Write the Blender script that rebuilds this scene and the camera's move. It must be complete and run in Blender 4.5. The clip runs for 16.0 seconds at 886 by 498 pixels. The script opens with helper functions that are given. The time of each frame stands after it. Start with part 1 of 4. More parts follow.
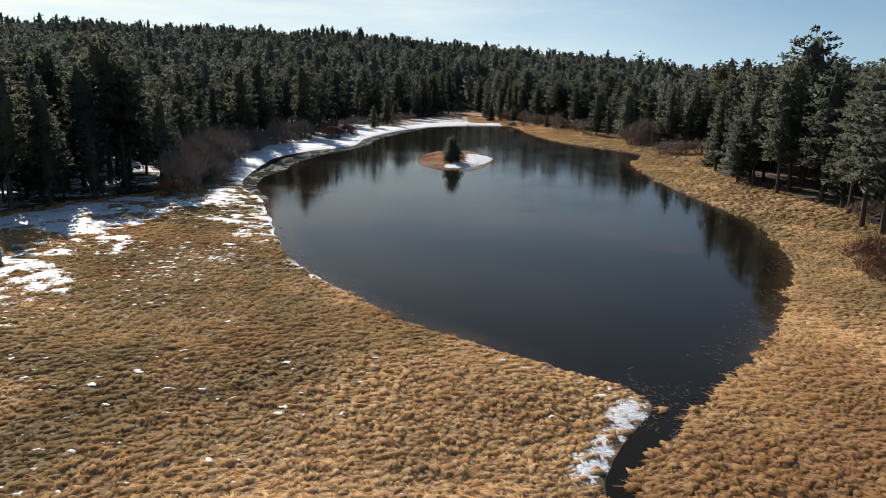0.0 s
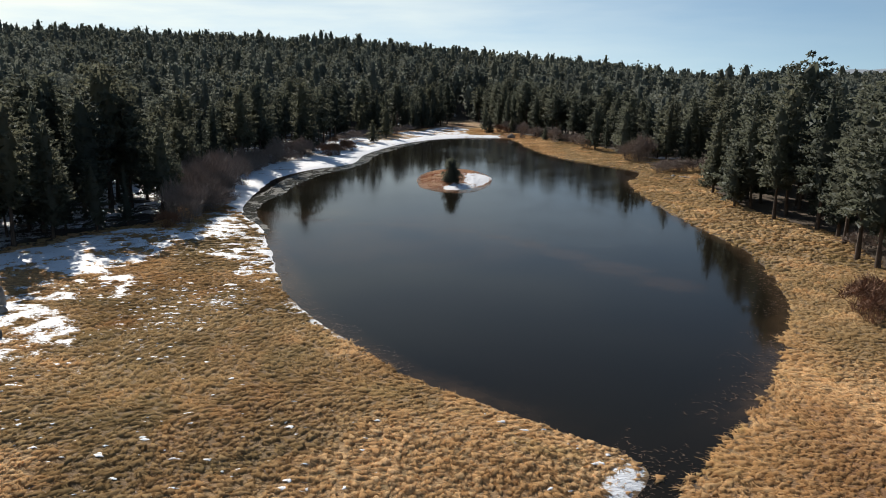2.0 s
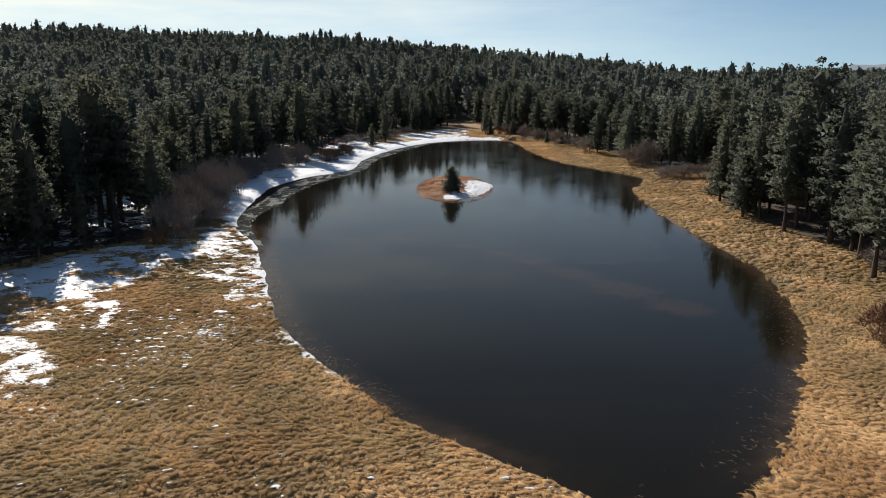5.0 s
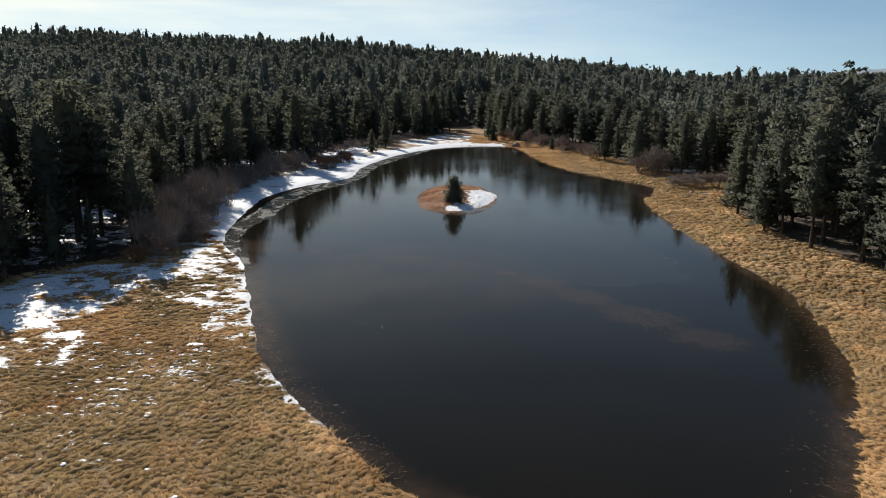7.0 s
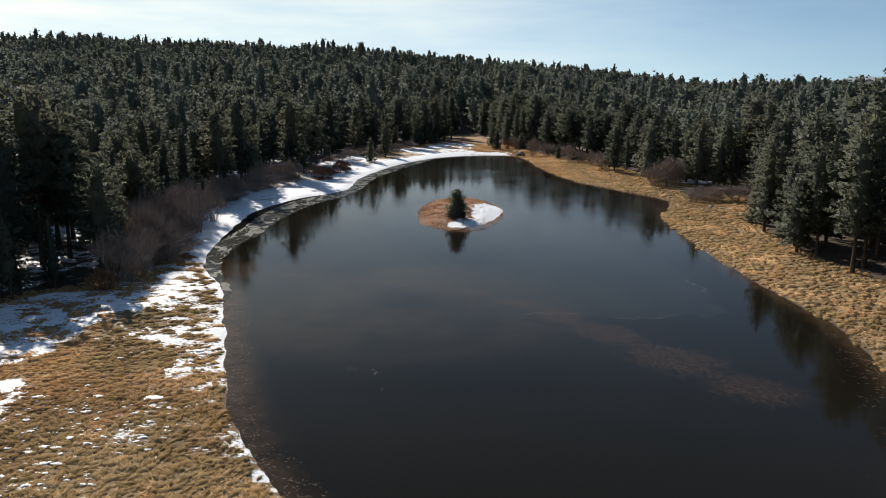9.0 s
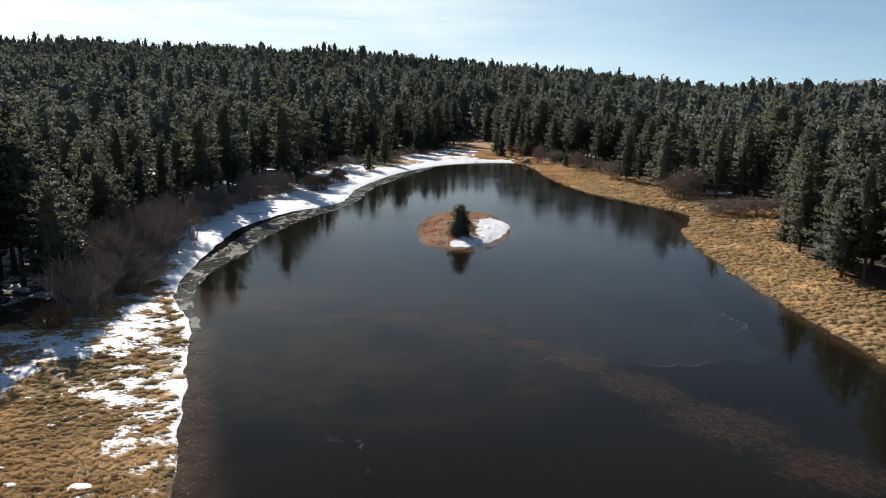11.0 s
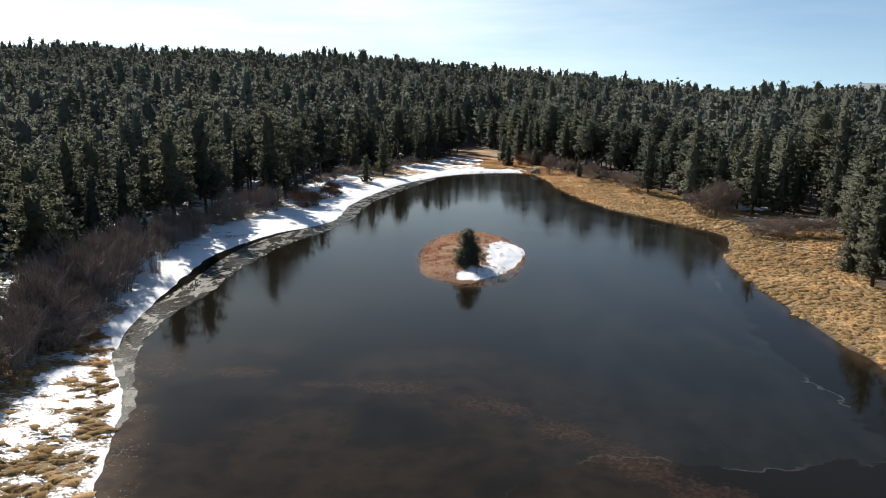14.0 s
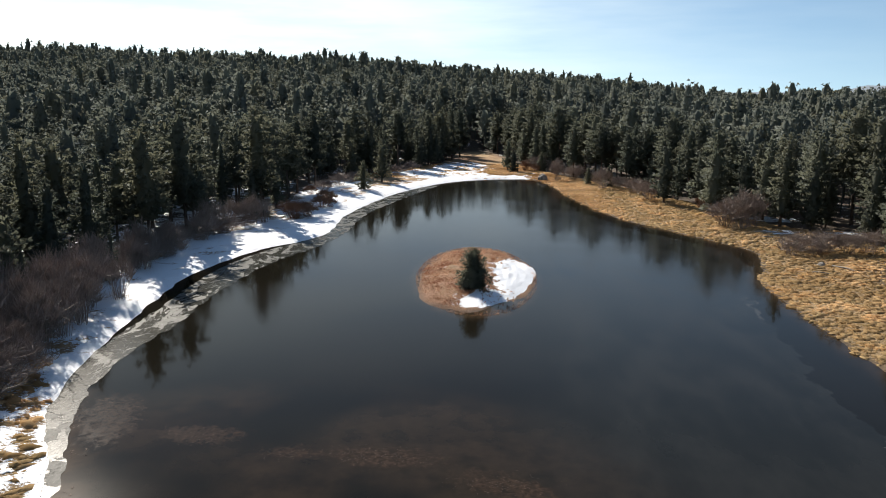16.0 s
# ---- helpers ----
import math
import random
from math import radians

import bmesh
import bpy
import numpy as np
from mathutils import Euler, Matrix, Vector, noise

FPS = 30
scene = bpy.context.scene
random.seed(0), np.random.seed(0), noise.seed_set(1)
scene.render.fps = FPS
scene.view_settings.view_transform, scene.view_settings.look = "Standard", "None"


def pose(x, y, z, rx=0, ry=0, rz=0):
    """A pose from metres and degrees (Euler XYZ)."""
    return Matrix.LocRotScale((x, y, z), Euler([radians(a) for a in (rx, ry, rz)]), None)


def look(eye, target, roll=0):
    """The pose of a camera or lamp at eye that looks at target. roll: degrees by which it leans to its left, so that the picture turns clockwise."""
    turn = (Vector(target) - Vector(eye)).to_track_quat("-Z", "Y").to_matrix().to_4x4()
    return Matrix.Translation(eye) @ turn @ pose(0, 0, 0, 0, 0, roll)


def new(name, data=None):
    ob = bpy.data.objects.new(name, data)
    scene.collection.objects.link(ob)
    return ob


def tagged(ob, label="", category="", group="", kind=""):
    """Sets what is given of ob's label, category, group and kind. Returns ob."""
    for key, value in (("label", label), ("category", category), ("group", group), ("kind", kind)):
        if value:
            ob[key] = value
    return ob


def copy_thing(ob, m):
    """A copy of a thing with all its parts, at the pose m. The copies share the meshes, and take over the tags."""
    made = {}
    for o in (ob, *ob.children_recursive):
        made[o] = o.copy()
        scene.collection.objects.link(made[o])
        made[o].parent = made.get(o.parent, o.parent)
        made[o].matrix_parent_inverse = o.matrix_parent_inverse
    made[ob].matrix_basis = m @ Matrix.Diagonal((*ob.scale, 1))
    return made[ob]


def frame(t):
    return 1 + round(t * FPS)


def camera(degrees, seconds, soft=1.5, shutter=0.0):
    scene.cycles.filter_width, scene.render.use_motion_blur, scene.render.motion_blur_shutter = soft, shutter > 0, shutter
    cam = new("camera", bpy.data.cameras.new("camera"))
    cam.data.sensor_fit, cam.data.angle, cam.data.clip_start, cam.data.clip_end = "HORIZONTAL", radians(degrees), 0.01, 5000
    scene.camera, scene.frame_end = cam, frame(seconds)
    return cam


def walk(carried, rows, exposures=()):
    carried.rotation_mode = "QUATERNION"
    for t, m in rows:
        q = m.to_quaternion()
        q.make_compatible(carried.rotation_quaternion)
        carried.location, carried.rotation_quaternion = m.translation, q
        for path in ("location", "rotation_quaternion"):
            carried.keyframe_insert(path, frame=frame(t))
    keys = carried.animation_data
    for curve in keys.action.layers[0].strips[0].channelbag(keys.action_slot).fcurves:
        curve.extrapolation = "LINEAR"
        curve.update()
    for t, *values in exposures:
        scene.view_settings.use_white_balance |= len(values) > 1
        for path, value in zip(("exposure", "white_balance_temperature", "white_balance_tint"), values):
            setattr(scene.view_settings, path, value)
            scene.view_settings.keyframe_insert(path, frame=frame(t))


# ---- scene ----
cam = camera(60.2, 16.0, soft=0.7)
PATH = [
    (0, (0.864, -1.063, 15.298), (0.821, 0.888, 14.861), 0.9),
    (0.5, (0.805, -1.042, 16.139), (0.764, 0.909, 15.704), 0.8),
    (1, (0.779, -1.055, 17.016), (0.738, 0.897, 16.582), 0.7),
    (1.5, (0.777, -1.017, 17.895), (0.736, 0.935, 17.462), 0.7),
    (2, (0.779, -0.992, 18.785), (0.738, 0.96, 18.353), 0.7),
    (2.5, (0.799, -0.929, 19.546), (0.757, 1.024, 19.117), 0.7),
    (3, (0.795, -0.676, 19.942), (0.753, 1.276, 19.511), 0.6),
    (5.5, (0.84, 3.975, 20.452), (0.795, 5.925, 20.012), 0.4),
    (6, (0.841, 5.632, 20.498), (0.793, 7.583, 20.061), 0.4),
    (6.5, (0.786, 7.554, 20.521), (0.738, 9.506, 20.088), 0.5),
    (7, (0.708, 9.699, 20.545), (0.659, 11.652, 20.115), 0.5),
    (7.5, (0.605, 11.86, 20.547), (0.556, 13.813, 20.122), 0.4),
    (8, (0.495, 14.092, 20.561), (0.445, 16.047, 20.141), 0.5),
    (8.5, (0.428, 16.456, 20.551), (0.377, 18.411, 20.134), 0.6),
    (9, (0.294, 18.931, 20.56), (0.242, 20.887, 20.146), 0.6),
    (11.5, (-0.014, 32.187, 20.883), (-0.075, 34.145, 20.479), 0.5),
    (12, (-0.148, 34.838, 20.889), (-0.21, 36.796, 20.487), 0.4),
    (12.5, (-0.352, 37.577, 20.896), (-0.414, 39.536, 20.497), 0.4),
    (13, (-0.542, 40.305, 20.909), (-0.604, 42.265, 20.512), 0.5),
    (13.5, (-0.673, 42.936, 20.921), (-0.736, 44.896, 20.526), 0.4),
    (14, (-0.812, 45.578, 20.939), (-0.876, 47.537, 20.545), 0.4),
    (14.5, (-0.944, 48.197, 20.968), (-1.008, 50.157, 20.575), 0.4),
    (15, (-1.01, 50.862, 20.965), (-1.075, 52.823, 20.574), 0.4),
    (15.5, (-1.074, 53.53, 20.953), (-1.141, 55.49, 20.564), 0.4),
    (16, (-1.155, 56.238, 20.95), (-1.224, 58.198, 20.562), 0.4),
]
EXPOSURES = [(0.0, 0.4), (5.5, 0.35), (9.0, 0.42), (12.5, 0.64), (16.0, 0.76)]
walk(cam, [(t, look(eye, target, roll)) for t, eye, target, roll in PATH], EXPOSURES)

# ---- light: a winter sun ahead to the left, thin high cloud ----
SUN_AZ, SUN_EL = -31.0, 33.0
world = bpy.data.worlds.new("sky")
scene.world = world
world.use_nodes = True
wn, wl = world.node_tree.nodes, world.node_tree.links
wn.clear()
w_out = wn.new("ShaderNodeOutputWorld")
w_bg = wn.new("ShaderNodeBackground")
w_bg.inputs["Strength"].default_value = 0.077
w_sky = wn.new("ShaderNodeTexSky")
w_sky.sky_type = "NISHITA"
w_sky.sun_disc = False
w_sky.sun_elevation, w_sky.sun_rotation = radians(SUN_EL), radians(SUN_AZ)
w_sky.altitude, w_sky.air_density, w_sky.dust_density, w_sky.ozone_density = 2000, 1.0, 0.1, 0.8
w_co = wn.new("ShaderNodeTexCoord")
w_map = wn.new("ShaderNodeMapping")
w_map.inputs["Scale"].default_value = (1.2, 1.2, 9.0)
w_map.inputs["Rotation"].default_value = (radians(4), radians(5), 0)
w_map.inputs["Location"].default_value = (0.35, 0.2, 0.0)
w_noise = wn.new("ShaderNodeTexNoise")
w_noise.inputs["Scale"].default_value = 1.6
w_noise.inputs["Detail"].default_value = 7.0
w_noise.inputs["Roughness"].default_value = 0.55
w_ramp = wn.new("ShaderNodeMapRange")
w_ramp.inputs["From Min"].default_value, w_ramp.inputs["From Max"].default_value = 0.32, 0.62
w_ramp.inputs["To Min"].default_value, w_ramp.inputs["To Max"].default_value = 0.15, 0.95
w_mix = wn.new("ShaderNodeMix")
w_mix.data_type = "RGBA"
w_mix.inputs["B"].default_value = (10.0, 10.2, 10.0, 1)
wl.new(w_co.outputs["Generated"], w_map.inputs["Vector"])
wl.new(w_map.outputs["Vector"], w_noise.inputs["Vector"])
wl.new(w_noise.outputs["Fac"], w_ramp.inputs["Value"])
w_part = wn.new("ShaderNodeSeparateXYZ")
w_low = wn.new("ShaderNodeMapRange")
w_low.inputs["From Min"].default_value, w_low.inputs["From Max"].default_value = 0.5, 0.1
w_side = wn.new("ShaderNodeMapRange")
w_side.interpolation_type = "SMOOTHSTEP"
w_side.inputs["From Min"].default_value, w_side.inputs["From Max"].default_value = 0.6, -0.5
w_side.inputs["To Min"].default_value, w_side.inputs["To Max"].default_value = 0.05, 1.0
w_thick, w_both = wn.new("ShaderNodeMath"), wn.new("ShaderNodeMath")
w_thick.operation = w_both.operation = "MULTIPLY"
wl.new(w_co.outputs["Generated"], w_part.inputs["Vector"])
wl.new(w_part.outputs["Z"], w_low.inputs["Value"])
wl.new(w_part.outputs["X"], w_side.inputs["Value"])
wl.new(w_low.outputs["Result"], w_both.inputs[0])
wl.new(w_side.outputs["Result"], w_both.inputs[1])
wl.new(w_ramp.outputs["Result"], w_thick.inputs[0])
wl.new(w_both.outputs["Value"], w_thick.inputs[1])
wl.new(w_thick.outputs["Value"], w_mix.inputs["Factor"])
w_lift = wn.new("ShaderNodeVectorMath")
w_lift.operation = "ADD"
w_lift.inputs[1].default_value = (0, 0, 0.1)
w_unit = wn.new("ShaderNodeVectorMath")
w_unit.operation = "NORMALIZE"
wl.new(w_co.outputs["Generated"], w_lift.inputs[0])
wl.new(w_lift.outputs["Vector"], w_unit.inputs[0])
wl.new(w_unit.outputs["Vector"], w_sky.inputs["Vector"])
wl.new(w_sky.outputs["Color"], w_mix.inputs["A"])
w_tint = wn.new("ShaderNodeMix")
w_tint.data_type, w_tint.blend_type = "RGBA", "MULTIPLY"
w_tint.inputs["Factor"].default_value = 1.0
w_tint.inputs["B"].default_value = (0.98, 1.02, 0.96, 1)
wl.new(w_mix.outputs["Result"], w_tint.inputs["A"])
wl.new(w_tint.outputs["Result"], w_bg.inputs["Color"])
wl.new(w_bg.outputs["Background"], w_out.inputs["Surface"])

sun_lamp = bpy.data.lights.new("sun", "SUN")
sun_lamp.energy, sun_lamp.angle, sun_lamp.color = 4.7, radians(0.6), (1.0, 0.92, 0.81)
SUN_WAY = Vector((math.sin(radians(SUN_AZ)) * math.cos(radians(SUN_EL)), math.cos(radians(SUN_AZ)) * math.cos(radians(SUN_EL)), math.sin(radians(SUN_EL))))
sun = new("sun", sun_lamp)
sun.matrix_world = look(SUN_WAY * 100, (0, 0, 0))


# ---- materials ----
class Nodes:
    """A short hand for node materials."""

    def __init__(self, name):
        self.mat = bpy.data.materials.new(name)
        self.mat.use_nodes = True
        self.n, self.l = self.mat.node_tree.nodes, self.mat.node_tree.links
        self.n.clear()
        self.out = self.n.new("ShaderNodeOutputMaterial")
        self.bsdf = self.n.new("ShaderNodeBsdfPrincipled")
        self.l.new(self.bsdf.outputs["BSDF"], self.out.inputs["Surface"])
        self.co = self.n.new("ShaderNodeTexCoord").outputs["Object"]

    def put(self, socket, value):
        if isinstance(value, bpy.types.NodeSocket):
            self.l.new(value, socket)
        else:
            socket.default_value = value

    def noise(self, scale, detail=4.0, rough=0.55, stretch=(1, 1, 1), turn=0.0, warp=0.0):
        m = self.n.new("ShaderNodeMapping")
        m.inputs["Scale"].default_value = stretch
        m.inputs["Rotation"].default_value = (0, 0, turn)
        self.l.new(self.co, m.inputs["Vector"])
        t = self.n.new("ShaderNodeTexNoise")
        t.inputs["Scale"].default_value, t.inputs["Detail"].default_value = scale, detail
        t.inputs["Roughness"].default_value, t.inputs["Distortion"].default_value = rough, warp
        self.l.new(m.outputs["Vector"], t.inputs["Vector"])
        return t.outputs["Fac"]

    def attr(self, name):
        a = self.n.new("ShaderNodeAttribute")
        a.attribute_name = name
        return a.outputs["Fac"]

    def island(self):
        return self.n.new("ShaderNodeNewGeometry").outputs["Random Per Island"]

    def each(self):
        return self.n.new("ShaderNodeObjectInfo").outputs["Random"]

    def math(self, op, a, b=0.0):
        m = self.n.new("ShaderNodeMath")
        m.operation = op
        self.put(m.inputs[0], a)
        self.put(m.inputs[1], b)
        return m.outputs[0]

    def span(self, v, a, b, c=0.0, d=1.0):
        m = self.n.new("ShaderNodeMapRange")
        m.interpolation_type = "SMOOTHSTEP"
        self.put(m.inputs["Value"], v)
        for key, value in zip(("From Min", "From Max", "To Min", "To Max"), (a, b, c, d)):
            self.put(m.inputs[key], value)
        return m.outputs["Result"]

    def mix(self, fac, a, b):
        m = self.n.new("ShaderNodeMix")
        m.data_type = "RGBA"
        self.put(m.inputs["Factor"], fac)
        for key, value in (("A", a), ("B", b)):
            self.put(m.inputs[key], value if isinstance(value, bpy.types.NodeSocket) else (*value, 1))
        return m.outputs["Result"]

    def bump(self, height, strength=0.5, distance=0.05):
        b = self.n.new("ShaderNodeBump")
        b.inputs["Strength"].default_value, b.inputs["Distance"].default_value = strength, distance
        self.l.new(height, b.inputs["Height"])
        self.l.new(b.outputs["Normal"], self.bsdf.inputs["Normal"])

    def done(self, colour, rough=0.8, **more):
        self.put(self.bsdf.inputs["Base Color"], colour if isinstance(colour, bpy.types.NodeSocket) else (*colour, 1))
        self.put(self.bsdf.inputs["Roughness"], rough)
        for key, value in more.items():
            self.put(self.bsdf.inputs[key.replace("_", " ")], value)
        return self.mat


def leaf(k, colour, through_colour, share, wax=0.0):
    """A thin leaf: light spreads from its face and some comes through; wax gives it a sheen."""
    face, back, both = k.n.new("ShaderNodeBsdfDiffuse"), k.n.new("ShaderNodeBsdfTranslucent"), k.n.new("ShaderNodeMixShader")
    k.put(face.inputs["Color"], colour)
    k.put(back.inputs["Color"], through_colour)
    both.inputs["Fac"].default_value = share
    k.l.new(face.outputs["BSDF"], both.inputs[1])
    k.l.new(back.outputs["BSDF"], both.inputs[2])
    shade = both.outputs["Shader"]
    if wax:
        gloss, coated = k.n.new("ShaderNodeBsdfGlossy"), k.n.new("ShaderNodeMixShader")
        gloss.inputs["Roughness"].default_value = 0.5
        gloss.inputs["Color"].default_value = (0.8, 0.88, 0.9, 1)
        coated.inputs["Fac"].default_value = wax
        k.l.new(shade, coated.inputs[1])
        k.l.new(gloss.outputs["BSDF"], coated.inputs[2])
        shade = coated.outputs["Shader"]
    k.l.new(shade, k.out.inputs["Surface"])
    k.n.remove(k.bsdf)
    return k.mat


SNOW = (0.8, 0.82, 0.85)


def ground_material(name, straw_a=(0.47, 0.305, 0.15), straw_b=(0.36, 0.22, 0.105)):
    k = Nodes(name)
    big, mid, fine = k.noise(0.09, 4), k.noise(0.7, 5), k.noise(5.0, 6, 0.65)
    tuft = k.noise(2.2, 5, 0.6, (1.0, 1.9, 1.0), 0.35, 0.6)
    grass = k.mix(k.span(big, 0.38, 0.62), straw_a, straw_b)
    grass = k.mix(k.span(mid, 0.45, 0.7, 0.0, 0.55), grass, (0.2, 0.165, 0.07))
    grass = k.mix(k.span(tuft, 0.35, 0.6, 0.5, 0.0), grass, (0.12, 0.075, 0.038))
    rust = k.attr("rust")
    grass = k.mix(rust, grass, k.mix(fine, (0.12, 0.05, 0.022), (0.25, 0.115, 0.05)))
    grass = k.mix(k.math("MULTIPLY", k.math("MINIMUM", k.attr("drab"), 1.0), 0.8), grass, k.mix(fine, (0.11, 0.08, 0.04), (0.26, 0.19, 0.1)))
    litter = k.mix(fine, (0.035, 0.024, 0.016), (0.1, 0.07, 0.045))
    grass = k.mix(k.attr("wood"), grass, litter)
    mud = k.mix(fine, (0.03, 0.02, 0.014), (0.075, 0.05, 0.03))
    grass = k.mix(k.attr("mud"), grass, mud)
    ragged = k.math("MULTIPLY", k.math("SUBTRACT", k.noise(2.8, 7, 0.7, (1.0, 1.35, 1.0), 0.5, 0.4), 0.5), 1.15)
    white = k.span(k.math("ADD", ragged, k.attr("snow")), 0.96, 1.03)
    specks = k.math("MULTIPLY", k.span(k.noise(7.0, 5, 0.7, (1, 1.6, 1), 0.7), 0.58, 0.68), 0.75)
    col = k.mix(white, grass, k.mix(specks, k.mix(fine, SNOW, (0.7, 0.74, 0.8)), (0.2, 0.15, 0.1)))
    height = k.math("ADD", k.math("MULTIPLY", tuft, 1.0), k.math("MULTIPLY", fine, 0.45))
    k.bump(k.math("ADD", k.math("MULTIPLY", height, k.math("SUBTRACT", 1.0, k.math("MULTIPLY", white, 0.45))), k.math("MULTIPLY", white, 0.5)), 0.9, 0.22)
    return k.done(col, k.span(white, 0, 1, 0.95, 0.6))


def grass_material():
    k = Nodes("dry_grass")
    col = k.mix(k.island(), (0.95, 0.69, 0.4), (0.64, 0.385, 0.185))
    col = k.mix(k.span(k.noise(0.09, 4), 0.38, 0.62, 0.0, 0.55), col, (0.48, 0.275, 0.11))
    col = k.mix(k.span(k.noise(0.16, 4), 0.55, 0.7, 0.0, 0.45), col, (0.42, 0.34, 0.14))
    col = k.mix(k.math("MULTIPLY", k.attr("rust"), 0.9), col, k.mix(k.island(), (0.44, 0.235, 0.1), (0.25, 0.12, 0.05)))
    col = k.mix(k.math("MULTIPLY", k.math("MINIMUM", k.attr("drab"), 1.0), 0.88), col, k.mix(k.island(), (0.38, 0.295, 0.16), (0.22, 0.17, 0.085)))
    fibre = k.noise(16, 4, 0.7, (1.0, 0.45, 1.0), 0.5)
    col = k.mix(k.span(fibre, 0.36, 0.54, 0.6, 0.0), col, (0.3, 0.175, 0.08))
    return leaf(k, col, col, 0.45)


def russet_material():
    k = Nodes("russet_grass")
    col = k.mix(k.island(), (0.82, 0.6, 0.42), (0.42, 0.21, 0.115))
    col = k.mix(k.span(k.noise(0.35, 4), 0.46, 0.6, 0.0, 0.85), col, (0.3, 0.11, 0.06))
    col = k.mix(k.span(k.noise(0.9, 5, 0.6), 0.55, 0.66, 0.0, 0.7), col, (0.13, 0.06, 0.035))
    return leaf(k, col, col, 0.4)


def needle_material(name, dark, light, joined=False):
    k = Nodes(name)
    tone = k.attr("tone") if joined else k.each()
    col = k.mix(tone, dark, light)
    col = k.mix(k.span(k.math("FRACT", k.math("MULTIPLY", tone, 7.31)), 0.45, 1.0, 0.0, 0.6), col, (0.12, 0.112, 0.07))
    col = k.mix(k.math("MULTIPLY", k.island(), 0.15), col, (0.07, 0.082, 0.06))
    return leaf(k, col, k.mix(0.15, col, (0.26, 0.29, 0.21)), 0.55, 0.012)


def bark_material():
    k = Nodes("bark")
    n = k.noise(3.0, 6, 0.65, (2.5, 2.5, 0.35))
    k.bump(n, 0.8, 0.06)
    return k.done(k.mix(k.span(n, 0.35, 0.65), (0.028, 0.02, 0.015), (0.1, 0.066, 0.045)), 0.9)


def twig_material(name, a, b):
    k = Nodes(name)
    return k.done(k.mix(k.island(), a, b), 0.8)


def water_material():
    k = Nodes("pond_water")
    shoal, fine = k.attr("shoal"), k.noise(0.9, 6, 0.65)
    murk = k.mix(k.noise(0.06, 4), (0.0065, 0.0065, 0.0046), (0.012, 0.0095, 0.0064))
    bed = k.mix(fine, (0.026, 0.016, 0.01), (0.095, 0.064, 0.038))
    col = k.mix(k.math("MULTIPLY", shoal, k.span(k.noise(0.5, 5), 0.3, 0.6, 0.4, 1.0)), murk, bed)
    edge = k.math("ADD", k.attr("ice"), k.math("MULTIPLY", k.math("SUBTRACT", k.noise(0.35, 5, 0.6), 0.5), 5.0))
    ice = k.math("MULTIPLY", k.span(edge, 0.05, -0.05), k.attr("veil"))
    frost = k.noise(0.25, 6, 0.62, (1, 0.45, 1))
    col = k.mix(k.math("MULTIPLY", ice, 0.6), col, k.mix(k.span(frost, 0.35, 0.7), (0.013, 0.015, 0.015), (0.026, 0.027, 0.026)))
    rim = k.math("MULTIPLY", k.math("MULTIPLY", k.attr("veil"), k.span(k.math("ABSOLUTE", edge), 0.2, 0.05)), k.span(k.noise(0.13, 3), 0.5, 0.62))
    col = k.mix(k.math("MULTIPLY", rim, 0.25), col, (0.16, 0.155, 0.15))
    tangle = k.noise(1.3, 7, 0.72, (1, 0.75, 1), 0.3, 0.8)
    weedy = k.span(k.math("ADD", k.attr("weed"), k.math("MULTIPLY", k.math("SUBTRACT", tangle, 0.5), 2.4)), 0.35, 1.05)
    col = k.mix(k.math("MULTIPLY", weedy, 0.52), col, k.mix(k.span(k.noise(3.0, 6, 0.75), 0.38, 0.65), (0.02, 0.013, 0.008), (0.075, 0.045, 0.028)))
    k.bump(k.math("ADD", k.noise(0.35, 3), k.math("ADD", k.math("MULTIPLY", k.noise(3.5, 3), 0.12), k.math("MULTIPLY", weedy, 0.1))), 0.05, 0.05)
    smoothness = k.math("ADD", k.span(k.noise(0.03, 3), 0.4, 0.65, 0.06, 0.11), k.math("MULTIPLY", ice, k.span(frost, 0.3, 0.7, 0.0, 0.07)))
    return k.done(col, k.math("ADD", smoothness, k.math("MULTIPLY", weedy, 0.05)), IOR=1.14, Specular_Tint=(1.0, 0.95, 0.83, 1.0))


def shelf_ice_material():
    k = Nodes("shore_ice")
    n = k.noise(0.32, 8, 0.66, (1, 0.6, 1), 0.4, 1.8)
    fine = k.noise(3.0, 6, 0.7, (1, 0.6, 1), 0.3, 0.8)
    col = k.mix(k.span(fine, 0.4, 0.62), (0.016, 0.017, 0.013), (0.042, 0.041, 0.032))
    plate = k.span(k.math("ADD", n, k.math("MULTIPLY", k.math("SUBTRACT", fine, 0.5), 0.12)), 0.5, 0.53)
    col = k.mix(plate, col, k.mix(k.span(fine, 0.35, 0.65), (0.05, 0.052, 0.045), (0.1, 0.1, 0.093)))
    crack = k.span(k.math("ABSOLUTE", k.math("SUBTRACT", k.noise(0.7, 4, 0.5, (1, 0.5, 1), 0.6, 2.0), 0.5)), 0.012, 0.004)
    col = k.mix(k.math("MULTIPLY", crack, 0.7), col, (0.16, 0.16, 0.155))
    k.bump(k.math("ADD", plate, k.math("MULTIPLY", fine, 0.5)), 0.3, 0.03)
    return k.done(col, k.span(plate, 0, 1, 0.2, 0.55), IOR=1.31, Specular_IOR_Level=0.12)


